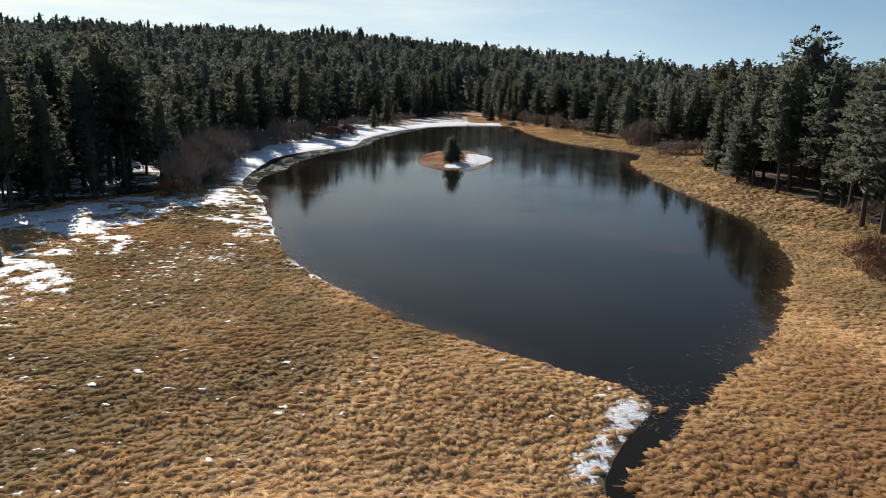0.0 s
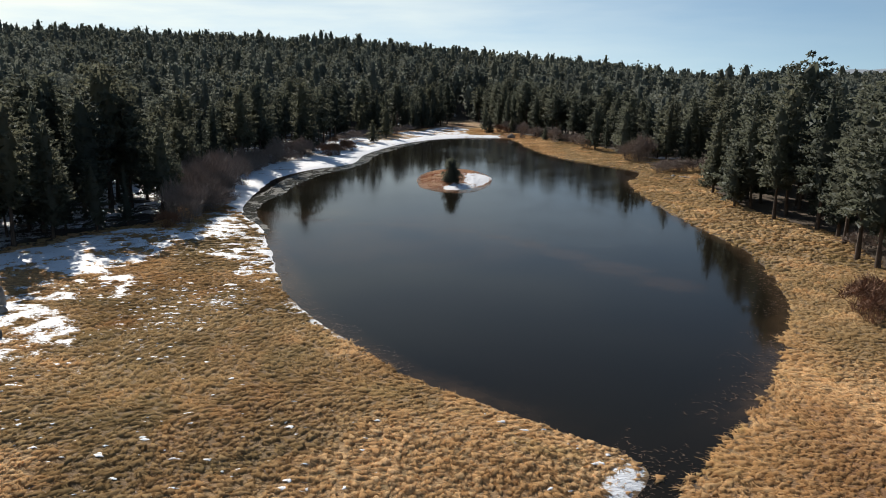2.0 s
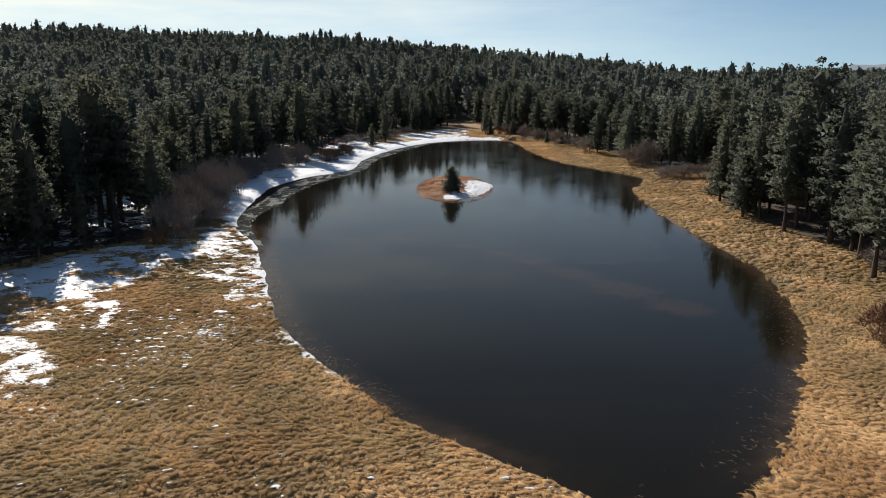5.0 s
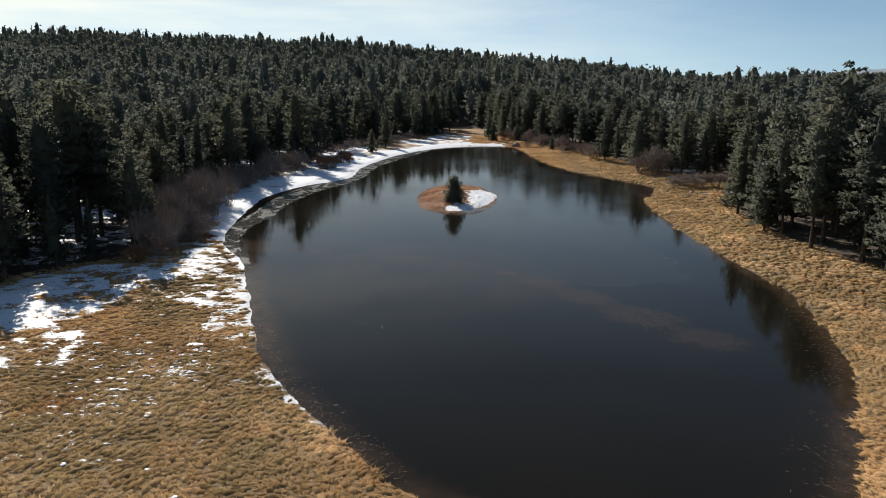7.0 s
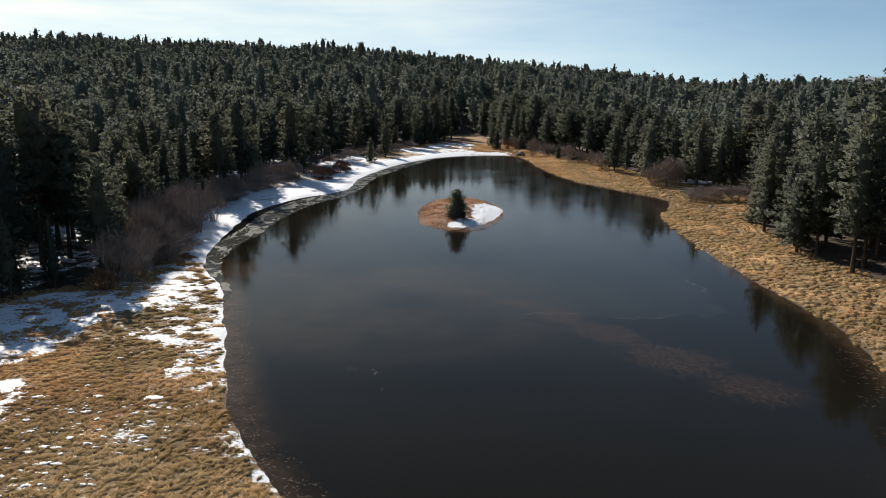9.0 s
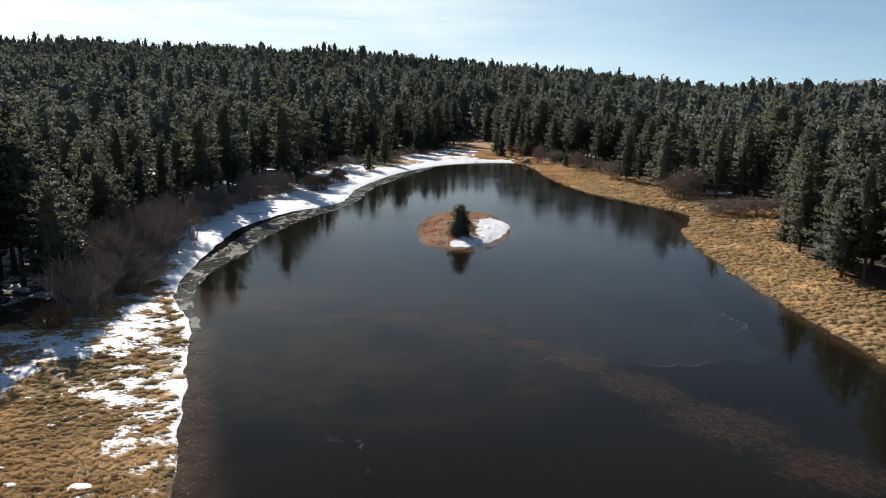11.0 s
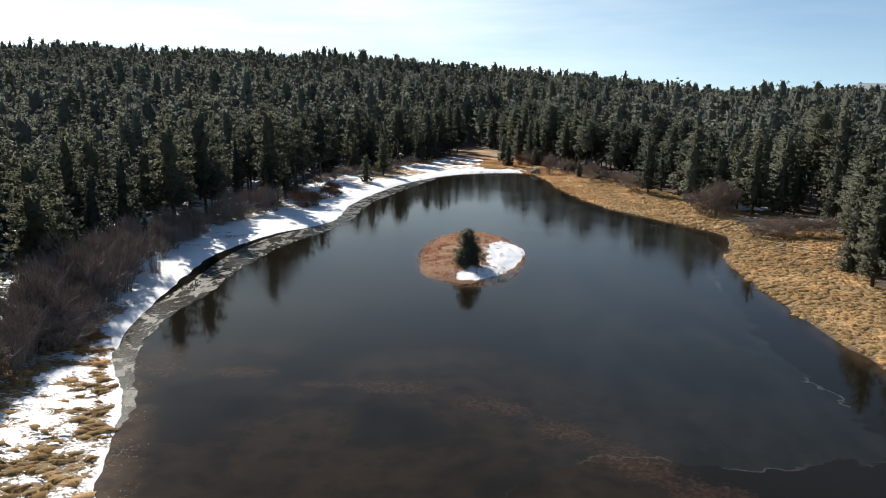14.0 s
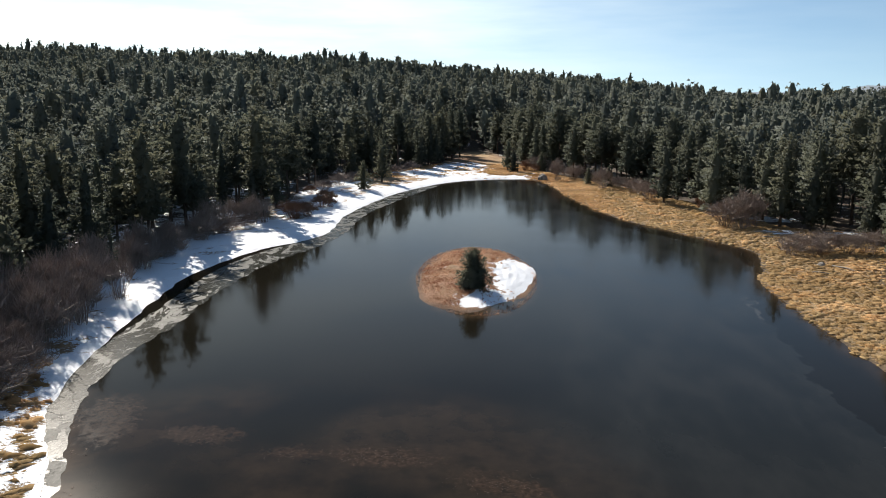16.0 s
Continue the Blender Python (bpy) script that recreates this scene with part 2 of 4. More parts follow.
def rock_material():
    k = Nodes("granite")
    n, f = k.noise(1.1, 5), k.noise(14, 4, 0.7)
    k.bump(k.math("ADD", n, k.math("MULTIPLY", f, 0.3)), 0.7, 0.12)
    col = k.mix(k.span(n, 0.35, 0.65), (0.13, 0.115, 0.1), (0.33, 0.3, 0.26))
    return k.done(k.mix(k.span(f, 0.5, 0.7, 0, 0.5), col, (0.08, 0.075, 0.07)), 0.85)


def far_rock_material():
    k = Nodes("hazed_mountain")
    # blue base colour carries the haze of distance
    return k.done(k.mix(k.noise(0.01, 6, 0.6), (0.16, 0.2, 0.25), (0.3, 0.34, 0.38)), 0.95)


def plain_snow_material():
    k = Nodes("old_snow")
    n = k.noise(2.5, 6)
    k.bump(n, 0.4, 0.06)
    return k.done(k.mix(n, (0.74, 0.77, 0.82), SNOW), 0.6)


GROUND, ISLAND_GROUND = ground_material("meadow_ground"), ground_material("island_ground", (0.42, 0.27, 0.165), (0.3, 0.155, 0.09))
GRASS = grass_material()
ISLE_GRASS = russet_material()
PINE = needle_material("pine_needles", (0.06, 0.066, 0.051), (0.112, 0.116, 0.084))
# paler and bluer than the near pines: the veil of haze is in the colour
HAZED_WOODS = needle_material("hazed_woodland_needles", (0.085, 0.096, 0.088), (0.15, 0.162, 0.14), True)
FIR = needle_material("fir_needles", (0.058, 0.066, 0.052), (0.105, 0.112, 0.084))
BARK = bark_material()
TWIG_GREY, TWIG_RED = twig_material("grey_twigs", (0.15, 0.115, 0.098), (0.31, 0.245, 0.205)), twig_material("red_twigs", (0.12, 0.055, 0.03), (0.25, 0.13, 0.07))
WATER, SHELF_ICE = water_material(), shelf_ice_material()
ROCK, OLD_SNOW = rock_material(), plain_snow_material()
HAZED_ROCK = far_rock_material()
WEED = twig_material("pond_weed", (0.05, 0.028, 0.016), (0.15, 0.09, 0.05))
REED = twig_material("wet_reeds", (0.045, 0.026, 0.018), (0.17, 0.105, 0.07))
DEADWOOD = twig_material("dead_wood", (0.2, 0.17, 0.14), (0.36, 0.32, 0.27))


# ---- plan ----
def smooth(a, b, v):
    u = np.clip((v - a) / (b - a), 0, 1)
    return u * u * (3 - 2 * u)


def spline(points, steps=6, closed=True):
    """A Catmull-Rom line through the points."""
    p, out = np.array(points, float), []
    n = len(p)
    for i in range(n if closed else n - 1):
        a, b, c, d = (p[j % n] if closed else p[min(max(j, 0), n - 1)] for j in (i - 1, i, i + 1, i + 2))
        for u in np.arange(steps) / steps:
            out.append(0.5 * (2 * b + (c - a) * u + (2 * a - 5 * b + 4 * c - d) * u * u + (3 * b - a - 3 * c + d) * u ** 3))
    return np.array(out if closed else out + [p[-1]])


def outside(x, y, line):
    """Signed distance to a closed line, positive outside it."""
    x, y = np.ravel(x), np.ravel(y)
    best, odd = np.full(x.shape, 1e18), np.zeros(x.shape, bool)
    for (ax, ay), (bx, by) in zip(line, np.roll(line, -1, 0)):
        dx, dy = bx - ax, by - ay
        u = np.clip(((x - ax) * dx + (y - ay) * dy) / max(dx * dx + dy * dy, 1e-9), 0, 1)
        best = np.minimum(best, (ax + u * dx - x) ** 2 + (ay + u * dy - y) ** 2)
        if ay != by:
            odd ^= ((ay > y) != (by > y)) & (x < ax + (y - ay) / (by - ay) * dx)
    return np.where(odd, -1, 1) * np.sqrt(best)


def lattice(ix, iy, seed):
    h = np.sin(ix * 127.1 + iy * 311.7 + seed * 74.7) * 43758.5453
    return h - np.floor(h)


def waves(x, y, size, seed=0, octaves=3):
    """Value noise from 0 to 1."""
    total, amp, norm = 0, 1.0, 0
    for o in range(octaves):
        u, v = x / size + 17.3 * o, y / size - 9.1 * o
        ix, iy = np.floor(u), np.floor(v)
        fx, fy = u - ix, v - iy
        fx, fy = fx * fx * (3 - 2 * fx), fy * fy * (3 - 2 * fy)
        top = lattice(ix, iy, seed) * (1 - fx) + lattice(ix + 1, iy, seed) * fx
        low = lattice(ix, iy + 1, seed) * (1 - fx) + lattice(ix + 1, iy + 1, seed) * fx
        total = total + amp * (top * (1 - fy) + low * fy)
        norm, amp, size = norm + amp, amp * 0.5, size * 0.5
    return total / norm


LEFT_SHORE = [(5.2, 6), (6.5, 24), (7.1, 27.2), (8.5, 30.2), (10.3, 33.4), (9.4, 35.7), (7, 37.6), (2.2, 41.5), (-3.2, 46.6), (-8, 53.3), (-13.4, 61.9), (-16.5, 69.7),
              (-20.2, 81.5), (-24.2, 93.5), (-29.8, 105), (-32.4, 119), (-33.8, 132), (-34.2, 144), (-31, 158), (-25.4, 167.5), (-23.2, 176), (-23.4, 191), (-20.6, 210), (-15.6, 229.7), (-8, 246), (0, 254.6)]
RIGHT_SHORE = [(9, 258), (15.3, 256.5), (18.6, 243), (20.8, 217), (25.6, 192), (33.5, 175), (38.5, 164), (37, 155), (32.8, 143), (32, 128), (31.7, 112), (32.8, 97), (33.6, 86), (32.2, 74),
               (29.6, 63.5), (25.5, 54), (20.8, 44.5), (15.6, 37.3), (12.9, 33.5), (10.6, 30.4), (8.6, 27.6), (7.7, 24), (6.2, 6)]
SHORE = spline(LEFT_SHORE + RIGHT_SHORE)
SNOW_SHORE = spline([p for p in LEFT_SHORE if p[1] > 45] + [(9, 258)], closed=False)
WOOD_EDGE = spline([(-140, -60), (-72, 38), (-52, 62), (-47, 77.5), (-42, 88), (-36.5, 95), (-39, 112), (-43, 124), (-44, 140), (-42, 154), (-42, 166), (-38, 180), (-36, 196), (-38, 222), (-38, 240), (-30, 258), (-17, 282), (-8, 308),
                    (-4, 352), (7, 346), (12.5, 308), (17.5, 276), (28, 252), (35, 232), (41, 214), (45, 196), (50, 180), (62, 174), (54, 158), (46.5, 146), (43.5, 129), (42.5, 116), (44, 104), (46.5, 96), (46, 88), (44, 79), (47, 68), (90, 15), (140, -60)])
ISLAND = (-0.3, 146.0, 6.9, 17.0)
SNOW_BAND = spline([(-58, 58), (-50, 72), (-45, 79), (-43.3, 86.7), (-38.3, 90.8), (-32.3, 92), (-29.9, 97.7), (-25.4, 92), (-25.8, 85), (-30.3, 83), (-30.2, 76), (-32.2, 69.6), (-35, 66.8), (-38.9, 68.5), (-42, 63), (-50, 52)])
SNOW_CORNER = spline([(-52, 50), (-42, 60), (-36.8, 59.3), (-33.4, 58), (-30, 55.8), (-27.3, 51.8), (-25.4, 47.8), (-26.5, 45.8), (-29, 44.4), (-40, 40)])


def line_distance(x, y, line):
    x, y = np.ravel(x), np.ravel(y)
    best = np.full(x.shape, 1e18)
    for (ax, ay), (bx, by) in zip(line[:-1], line[1:]):
        dx, dy = bx - ax, by - ay
        u = np.clip(((x - ax) * dx + (y - ay) * dy) / max(dx * dx + dy * dy, 1e-9), 0, 1)
        best = np.minimum(best, (ax + u * dx - x) ** 2 + (ay + u * dy - y) ** 2)
    return np.sqrt(best)


def spot(x, y, cx, cy, rx, ry, turn=0.0):
    """1 in the middle of an ellipse, 0 on its rim, below 0 outside."""
    c, s = math.cos(radians(turn)), math.sin(radians(turn))
    u, v = (x - cx) * c + (y - cy) * s, (y - cy) * c - (x - cx) * s
    return 1 - np.sqrt((u / rx) ** 2 + (v / ry) ** 2)


def ground_at(x, y):
    """Height of the land, with its distances from the water and into the wood."""
    x, y = np.ravel(np.asarray(x, float)), np.ravel(np.asarray(y, float))
    d, w = outside(x, y, SHORE), outside(x, y, WOOD_EDGE)
    d = d + 0.8 * (waves(x, y, 2.6, 66, 2) - 0.5) * smooth(5, 1, np.abs(d)) * smooth(36, 46, y)
    land = 0.2 * np.tanh(d / 0.8) + 0.3 * smooth(0.5, 9, d) + 0.22 * smooth(1, 4, d) * (waves(x, y, 9, 3) - 0.4)
    land = land + 0.16 * smooth(0.4, 2, d) * (waves(x, y, 1.1, 5, 2) - 0.5)
    bed = 0.2 * np.tanh(d / 0.8) - np.minimum(1.4, np.maximum(-d - 1, 0) * 0.12)
    z = np.where(d > 0, land, bed)
    az, r = np.degrees(np.arctan2(x, np.maximum(y + 1, 1))), np.hypot(x, y)
    ridge = 57 - 24 * smooth(-12, 9, az) - 20 * smooth(6, 17, az) + 6 * np.exp(-((az + 26) / 5) ** 2) + 7 * (waves(az * 6 + 300, r * 0.02, 14, 8) - 0.5)
    away = smooth(0, 60, w)
    rise = ridge * (0.16 * smooth(220, 420, r) + 0.84 * smooth(260, 1250, r)) + 2.0 * away * (waves(x, y, 45, 9) - 0.3)
    rise = rise + 1.5 * smooth(0, 45, w) * smooth(20, -10, az)
    return z + rise * away, d, w


def rust_at(x, y):
    """Where the meadow is russet."""
    r = np.clip(np.maximum(0.85 * spot(x, y, -24, 58, 17, 13, 30) * 1.8, 1.2 * spot(x, y, -31, 63, 6, 5) * 2), 0, 1) * smooth(0.3, 0.65, waves(x, y, 5, 11))
    return np.maximum(r, 0.6 * smooth(0.52, 0.72, waves(x, y, 12, 12)) * (x < 24))


def drab_at(x, y):
    """Where the meadow is grey-green."""
    return np.clip(spot(x, y, -17, 33, 13, 12) * 1.5, 0, 0.8) * smooth(0.3, 0.6, waves(x, y, 4, 14)) + np.clip(spot(x, y, -24, 86, 12, 16) * 1.5, 0, 0.8) * smooth(0.25, 0.5, waves(x, y, 5, 16)) + 0.5 * smooth(0.58, 0.7, waves(x, y, 9, 15)) * (x < 0) + 0.85 * np.clip(spot(x, y, -20, 54, 17, 20) * 1.6, 0, 1) * smooth(0.15, 0.45, waves(x, y, 3, 17)) + 0.75 * smooth(24, 30, x) * smooth(40, 52, y) * smooth(0.22, 0.55, waves(x, y, 2.5, 18))


def snow_field(x, y, d, w):
    """Snow lies where this is above 1."""
    return snow_at(x, y, d, w) + 0.66 * waves(x, y, 1.15, 41) + 0.34 * waves(x, y, 6, 42, 2)


def snow_at(x, y, d, w):
    """How readily snow lies: above about 0.6 it is whole, below 0.2 it is gone."""
    x, y = np.ravel(x), np.ravel(y)
    s = line_distance(x, y, SNOW_SHORE)
    wide = 0.6 + 0.2 * smooth(60, 70, y) * smooth(108, 96, y) + 1.6 * smooth(100, 112, y) + 3.8 * smooth(148, 175, y) - 0.4 * smooth(85, 70, y) + 1.6 * (waves(x, y, 9, 13, 2) - 0.5) + 2.2 * (waves(x, y, 2.4, 37, 2) - 0.5)
    bank = 0.75 * smooth(wide + 1.0, wide - 0.8, s) * (0.35 + 0.65 * smooth(62, 74, y)) * (d > -1.0)
    bank = np.maximum(bank, 0.5 * smooth(1.3, 0.3, s) * smooth(47, 54, y) * smooth(70, 62, y) * (d > 0.1))
    sprinkle = (0.42 + 0.06 * smooth(72, 80, y)) * smooth(15 + 6 * smooth(72, 80, y), 3, s) * smooth(48, 66, y)
    edge = 0.62 * smooth(1.6, -1.4, outside(x, y, SNOW_BAND))
    hollow = 0.34 * np.clip(spot(x, y, -40, 58, 13, 24, -20) * 2.2, 0, 1)
    corner = 0.56 * smooth(1.6, -1.0, outside(x, y, SNOW_CORNER))
    corner = np.maximum(corner, 0.55 * smooth(1.2, 0.3, line_distance(x, y, np.array([(-30.5, 67.5), (-29, 65.5), (-28, 60.5)]))))
    corner = np.maximum(corner, 0.36 * smooth(1.0, 0.2, line_distance(x, y, np.array([(-24.5, 46.2), (-21.5, 47.8), (-20, 51.7)]))))
    tip = 0.62 * smooth(1.6, 0.4, line_distance(x, y, np.array([(6.0, 26.6), (7.6, 29.9), (9.4, 33.6)]))) * (d > 0)
    shade = 0.6 * np.clip(np.maximum(spot(x, y, 47.5, 177, 4, 4), np.maximum(spot(x, y, 58, 176, 8, 3), spot(x, y, 52, 190, 7, 5))) * 2, 0, 1)
    far = np.maximum(0.7 * np.clip(spot(x, y, -9, 266, 18, 19, 20) * 2.5, 0, 1), 0.6 * np.clip(spot(x, y, -4, 286, 13, 32) * 2, 0, 1))
    wood = 0.5 * smooth(0, 5, w) * smooth(10, -25, x) * (1 - 0.45 * smooth(200, 300, y)) + 0.22 * smooth(3, 9, w) * smooth(20, 40, x)
    left = 0.68 * smooth(7, -4, w) * smooth(-21, -28, x) * smooth(108, 120, y) * smooth(262, 240, y)
    field = 0.2 * smooth(2, 8, d) * (x < 30)
    return np.maximum(bank, np.maximum.reduce([sprinkle, edge, hollow, corner, tip, far, shade, wood, left, field]) * (d > 0.05))


# ---- building helpers ----
def mesh_np(name, verts, faces, material, parent=None, label="", attrs=None, flat=True, normals=None):
    """A mesh object from arrays of vertices and of faces that all have the same number of corners."""
    verts, faces = np.asarray(verts, np.float32), np.asarray(faces, np.int32)
    me = bpy.data.meshes.new(name)
    me.vertices.add(len(verts))
    me.vertices.foreach_set("co", verts.ravel())
    n = faces.shape[1]
    if normals is not None:
        # every face turns its front the way its corners face
        a, b, c = verts[faces[:, 0]], verts[faces[:, 1]], verts[faces[:, 2]]
        away = np.einsum("ij,ij->i", np.cross(b - a, c - a), np.asarray(normals, np.float32)[faces].sum(1)) < 0
        faces = np.where(away[:, None], faces[:, ::-1], faces)
    me.loops.add(faces.size)
    me.loops.foreach_set("vertex_index", faces.ravel())
    me.polygons.add(len(faces))
    me.polygons.foreach_set("loop_start", np.arange(0, faces.size, n, dtype=np.int32))
    me.polygons.foreach_set("loop_total", np.full(len(faces), n, np.int32))
    me.polygons.foreach_set("use_smooth", np.full(len(faces), not flat))
    for key, value in (attrs or {}).items():
        a = me.attributes.new(key, "FLOAT", "POINT")
        a.data.foreach_set("value", np.asarray(value, np.float32))
    if normals is not None:
        me.polygons.foreach_set("use_smooth", np.full(len(faces), True))
        a = me.attributes.new("custom_normal", "FLOAT_VECTOR", "POINT")
        a.data.foreach_set("vector", np.asarray(normals, np.float32).ravel())
    me.materials.append(material)
    me.update(calc_edges=True)
    ob = new(name, me)
    ob.parent = parent
    return tagged(ob, label)


def grid_faces(nx, ny):
    i = np.arange(ny - 1)[:, None] * nx + np.arange(nx - 1)[None]
    return np.stack([i, i + 1, i + nx + 1, i + nx], -1).reshape(-1, 4)


def stretch(knots):
    """Coordinates with a given step on each stretch."""
    out = [knots[0][0]]
    for (a, step_a), (b, step_b) in zip(knots, knots[1:]):
        n = max(1, int(round((b - a) / (0.5 * (step_a + step_b)))))
        u = np.linspace(0, 1, n + 1)[1:]
        out += list(a + (b - a) * (u * step_a + 0.5 * u * u * (step_b - step_a)) / (0.5 * (step_a + step_b)))
    return np.array(out)


# ---- ground: one sheet to the horizon ----
gx = stretch([(-4600, 500), (-700, 60), (-160, 6), (-60, 1.0), (-40, 0.65), (40, 0.65), (60, 1.0), (160, 6), (700, 60), (4600, 500)])
gy = stretch([(-900, 200), (-60, 12), (15, 0.8), (22, 0.6), (75, 0.62), (125, 0.85), (270, 1.6), (400, 6), (1400, 36), (4800, 500)])
X, Y = (v.ravel() for v in np.meshgrid(gx, gy))
Z, D, W = ground_at(X, Y)
S = snow_field(X, Y, D, W)
Z = Z + 0.10 * smooth(0.95, 1.15, S) * smooth(0, 1.5, D)
rust = rust_at(X, Y)
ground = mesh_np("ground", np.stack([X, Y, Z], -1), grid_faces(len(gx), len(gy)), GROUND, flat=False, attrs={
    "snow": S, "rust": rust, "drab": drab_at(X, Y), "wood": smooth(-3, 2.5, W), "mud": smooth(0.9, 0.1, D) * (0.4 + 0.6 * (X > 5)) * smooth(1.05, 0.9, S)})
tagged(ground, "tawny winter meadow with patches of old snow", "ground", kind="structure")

# ---- pond ----
wx, wy = stretch([(-42, 0.8), (46, 0.8)]), stretch([(2, 0.9), (110, 0.9), (270, 1.8)])
PX, PY = (v.ravel() for v in np.meshgrid(wx, wy))
PD = outside(PX, PY, SHORE)
ISL = -spot(PX, PY, *ISLAND)
shoal = np.maximum(smooth(-2.2 - 1.2 * (PX < 0) * (PY > 60), -0.1, PD) * smooth(-27, -24, PX + 30 * (PY < 108)) * (0.5 + 0.6 * (PX < 0) * smooth(60, 70, PY) * smooth(120, 105, PY) + 0.3 * (PX > 0) * (PY < 110) - 0.75 * smooth(44, 38, PY)) + 0.15 * smooth(-5, -0.5, PD) * (PY < 60) * smooth(34, 44, PY) * smooth(0, 12, PX), 0.8 * smooth(0.13, 0.02, ISL))
# a skin of thin ice over the middle, with one hole near the meadow
pane = [(-12, 76), (-4, 76.5), (4, 86), (10, 87.5), (16, 87), (21, 88.2), (25.2, 88.8), (25.6, 97), (25.0, 106), (25.6, 113), (27, 122), (28, 133), (30, 143), (34, 152), (35, 163), (29, 174), (22, 190), (17.5, 215), (14, 246),
        (4, 252), (-8, 238), (-14, 214), (-18.5, 192), (-18.5, 174), (-22, 158), (-25.5, 142), (-26, 124), (-24, 106), (-18, 92)]
ice = np.minimum(outside(PX, PY, spline(pane, 4)), 30)
hole = [(-11.6, 66), (-11.2, 70), (-8.6, 72.2), (-5.8, 70.8), (-5.2, 67), (-6.6, 62.8), (-9.5, 62.5)]
ice = np.where(PY < 74.5, 1.5 + np.minimum(2.0, np.abs(outside(PX, PY, spline(hole, 4)))) - 1.6 * smooth(60, 73, PY) * (outside(PX, PY, spline(hole, 4)) > 0) * (PX < 2), ice)
weed = np.zeros(len(PX))
for cx, cy, rx, ry, turn in [(-18, 100.8, 3.2, 1.7, 0), (-11.5, 98.4, 2.2, 1.0, 0), (-6, 98.2, 4.2, 1.5, -5), (1, 95, 3.6, 1.5, -25), (5.6, 91.2, 3.2, 1.7, -40), (9.3, 87, 3.8, 2.2, -50), (13, 82, 4.5, 2.8, -50), (17, 76, 5.0, 3.6, -45), (21, 70, 4, 3, -30), (-25, 103, 2.6, 5, 20)]:
    weed = np.maximum(weed, np.clip(spot(PX, PY, cx, cy, rx * 1.35, ry * 1.35, turn) * 1.6, 0, 1))
shoal = np.maximum(shoal, np.clip(spot(PX, PY, -10, 92, 24, 19, -15) * 1.4, 0, 0.3) * smooth(0.2, 0.6, waves(PX, PY, 6, 61)))
water = mesh_np("water", np.stack([PX, PY, 0 * PX], -1), grid_faces(len(wx), len(wy)), WATER, flat=False, attrs={"shoal": shoal, "ice": ice, "weed": weed, "veil": smooth(-2, 12, PX) + smooth(62, 66, PY) * smooth(76, 70, PY)})
tagged(water, "dark still pond water reflecting the trees", "water", kind="structure")

# ---- trees ----
def blade_fan(rng, centres, ways, size, per, droop=0.3, slim=0.085):
    """Needle sprays: per pointed blades at every centre, fanning out along its way."""
    n = len(centres)
    c, w = np.repeat(centres, per, 0), np.repeat(ways, per, 0)
    s = np.repeat(size, per) * rng.uniform(0.65, 1.25, n * per)
    w = w + rng.normal(0, 0.55, (n * per, 3))
    w[:, 2] -= droop * rng.uniform(0, 1, n * per)
    w /= np.linalg.norm(w, axis=1, keepdims=True)
    side = np.cross(w, rng.normal(0, 1, (n * per, 3)))
    side /= np.maximum(np.linalg.norm(side, axis=1, keepdims=True), 1e-6)
    s = s[:, None]
    base = c - w * s * 0.35
    v = np.stack([base - side * s * slim, base + side * s * slim, c + w * s * 0.75], 1).reshape(-1, 3)
    return v, np.arange(len(v)).reshape(-1, 3)


def reach_at(u, wide, spire, round_top):
    """Half width of a crown at the part u of its height."""
    return wide * ((1 - u) ** spire * (1 - round_top) + round_top * math.sqrt(max(0.0, 1 - u ** 3))) * min(1.0, 0.62 + 2.2 * u) + 0.1


def heart_arrays(rng, high, bare, wide, spire, round_top, rings, sides, fill):
    """The dense inside of a crown, a lumpy spindle."""
    v, f = [], []
    for i in range(rings):
        u = i / (rings - 1)
        for k in range(sides):
            a = 2 * math.pi * (k + rng.uniform(-0.3, 0.3) + 0.5 * (i % 2)) / sides
            r = fill * reach_at(0.88 * u, wide, spire, round_top) * rng.uniform(0.45, 1.4) * (0.6 if u == 1 else 0.6 if u == 0 else 1)
            v.append((r * math.cos(a), r * math.sin(a), high * (bare + (0.88 - bare) * u) + rng.uniform(-0.5, 0.5) * wide * 0.3))
    for i in range(rings - 1):
        for k in range(sides):
            a, b = i * sides + k, i * sides + (k + 1) % sides
            f += [(a, b, b + sides), (a, b + sides, a + sides)]
    return np.array(v), np.array(f)


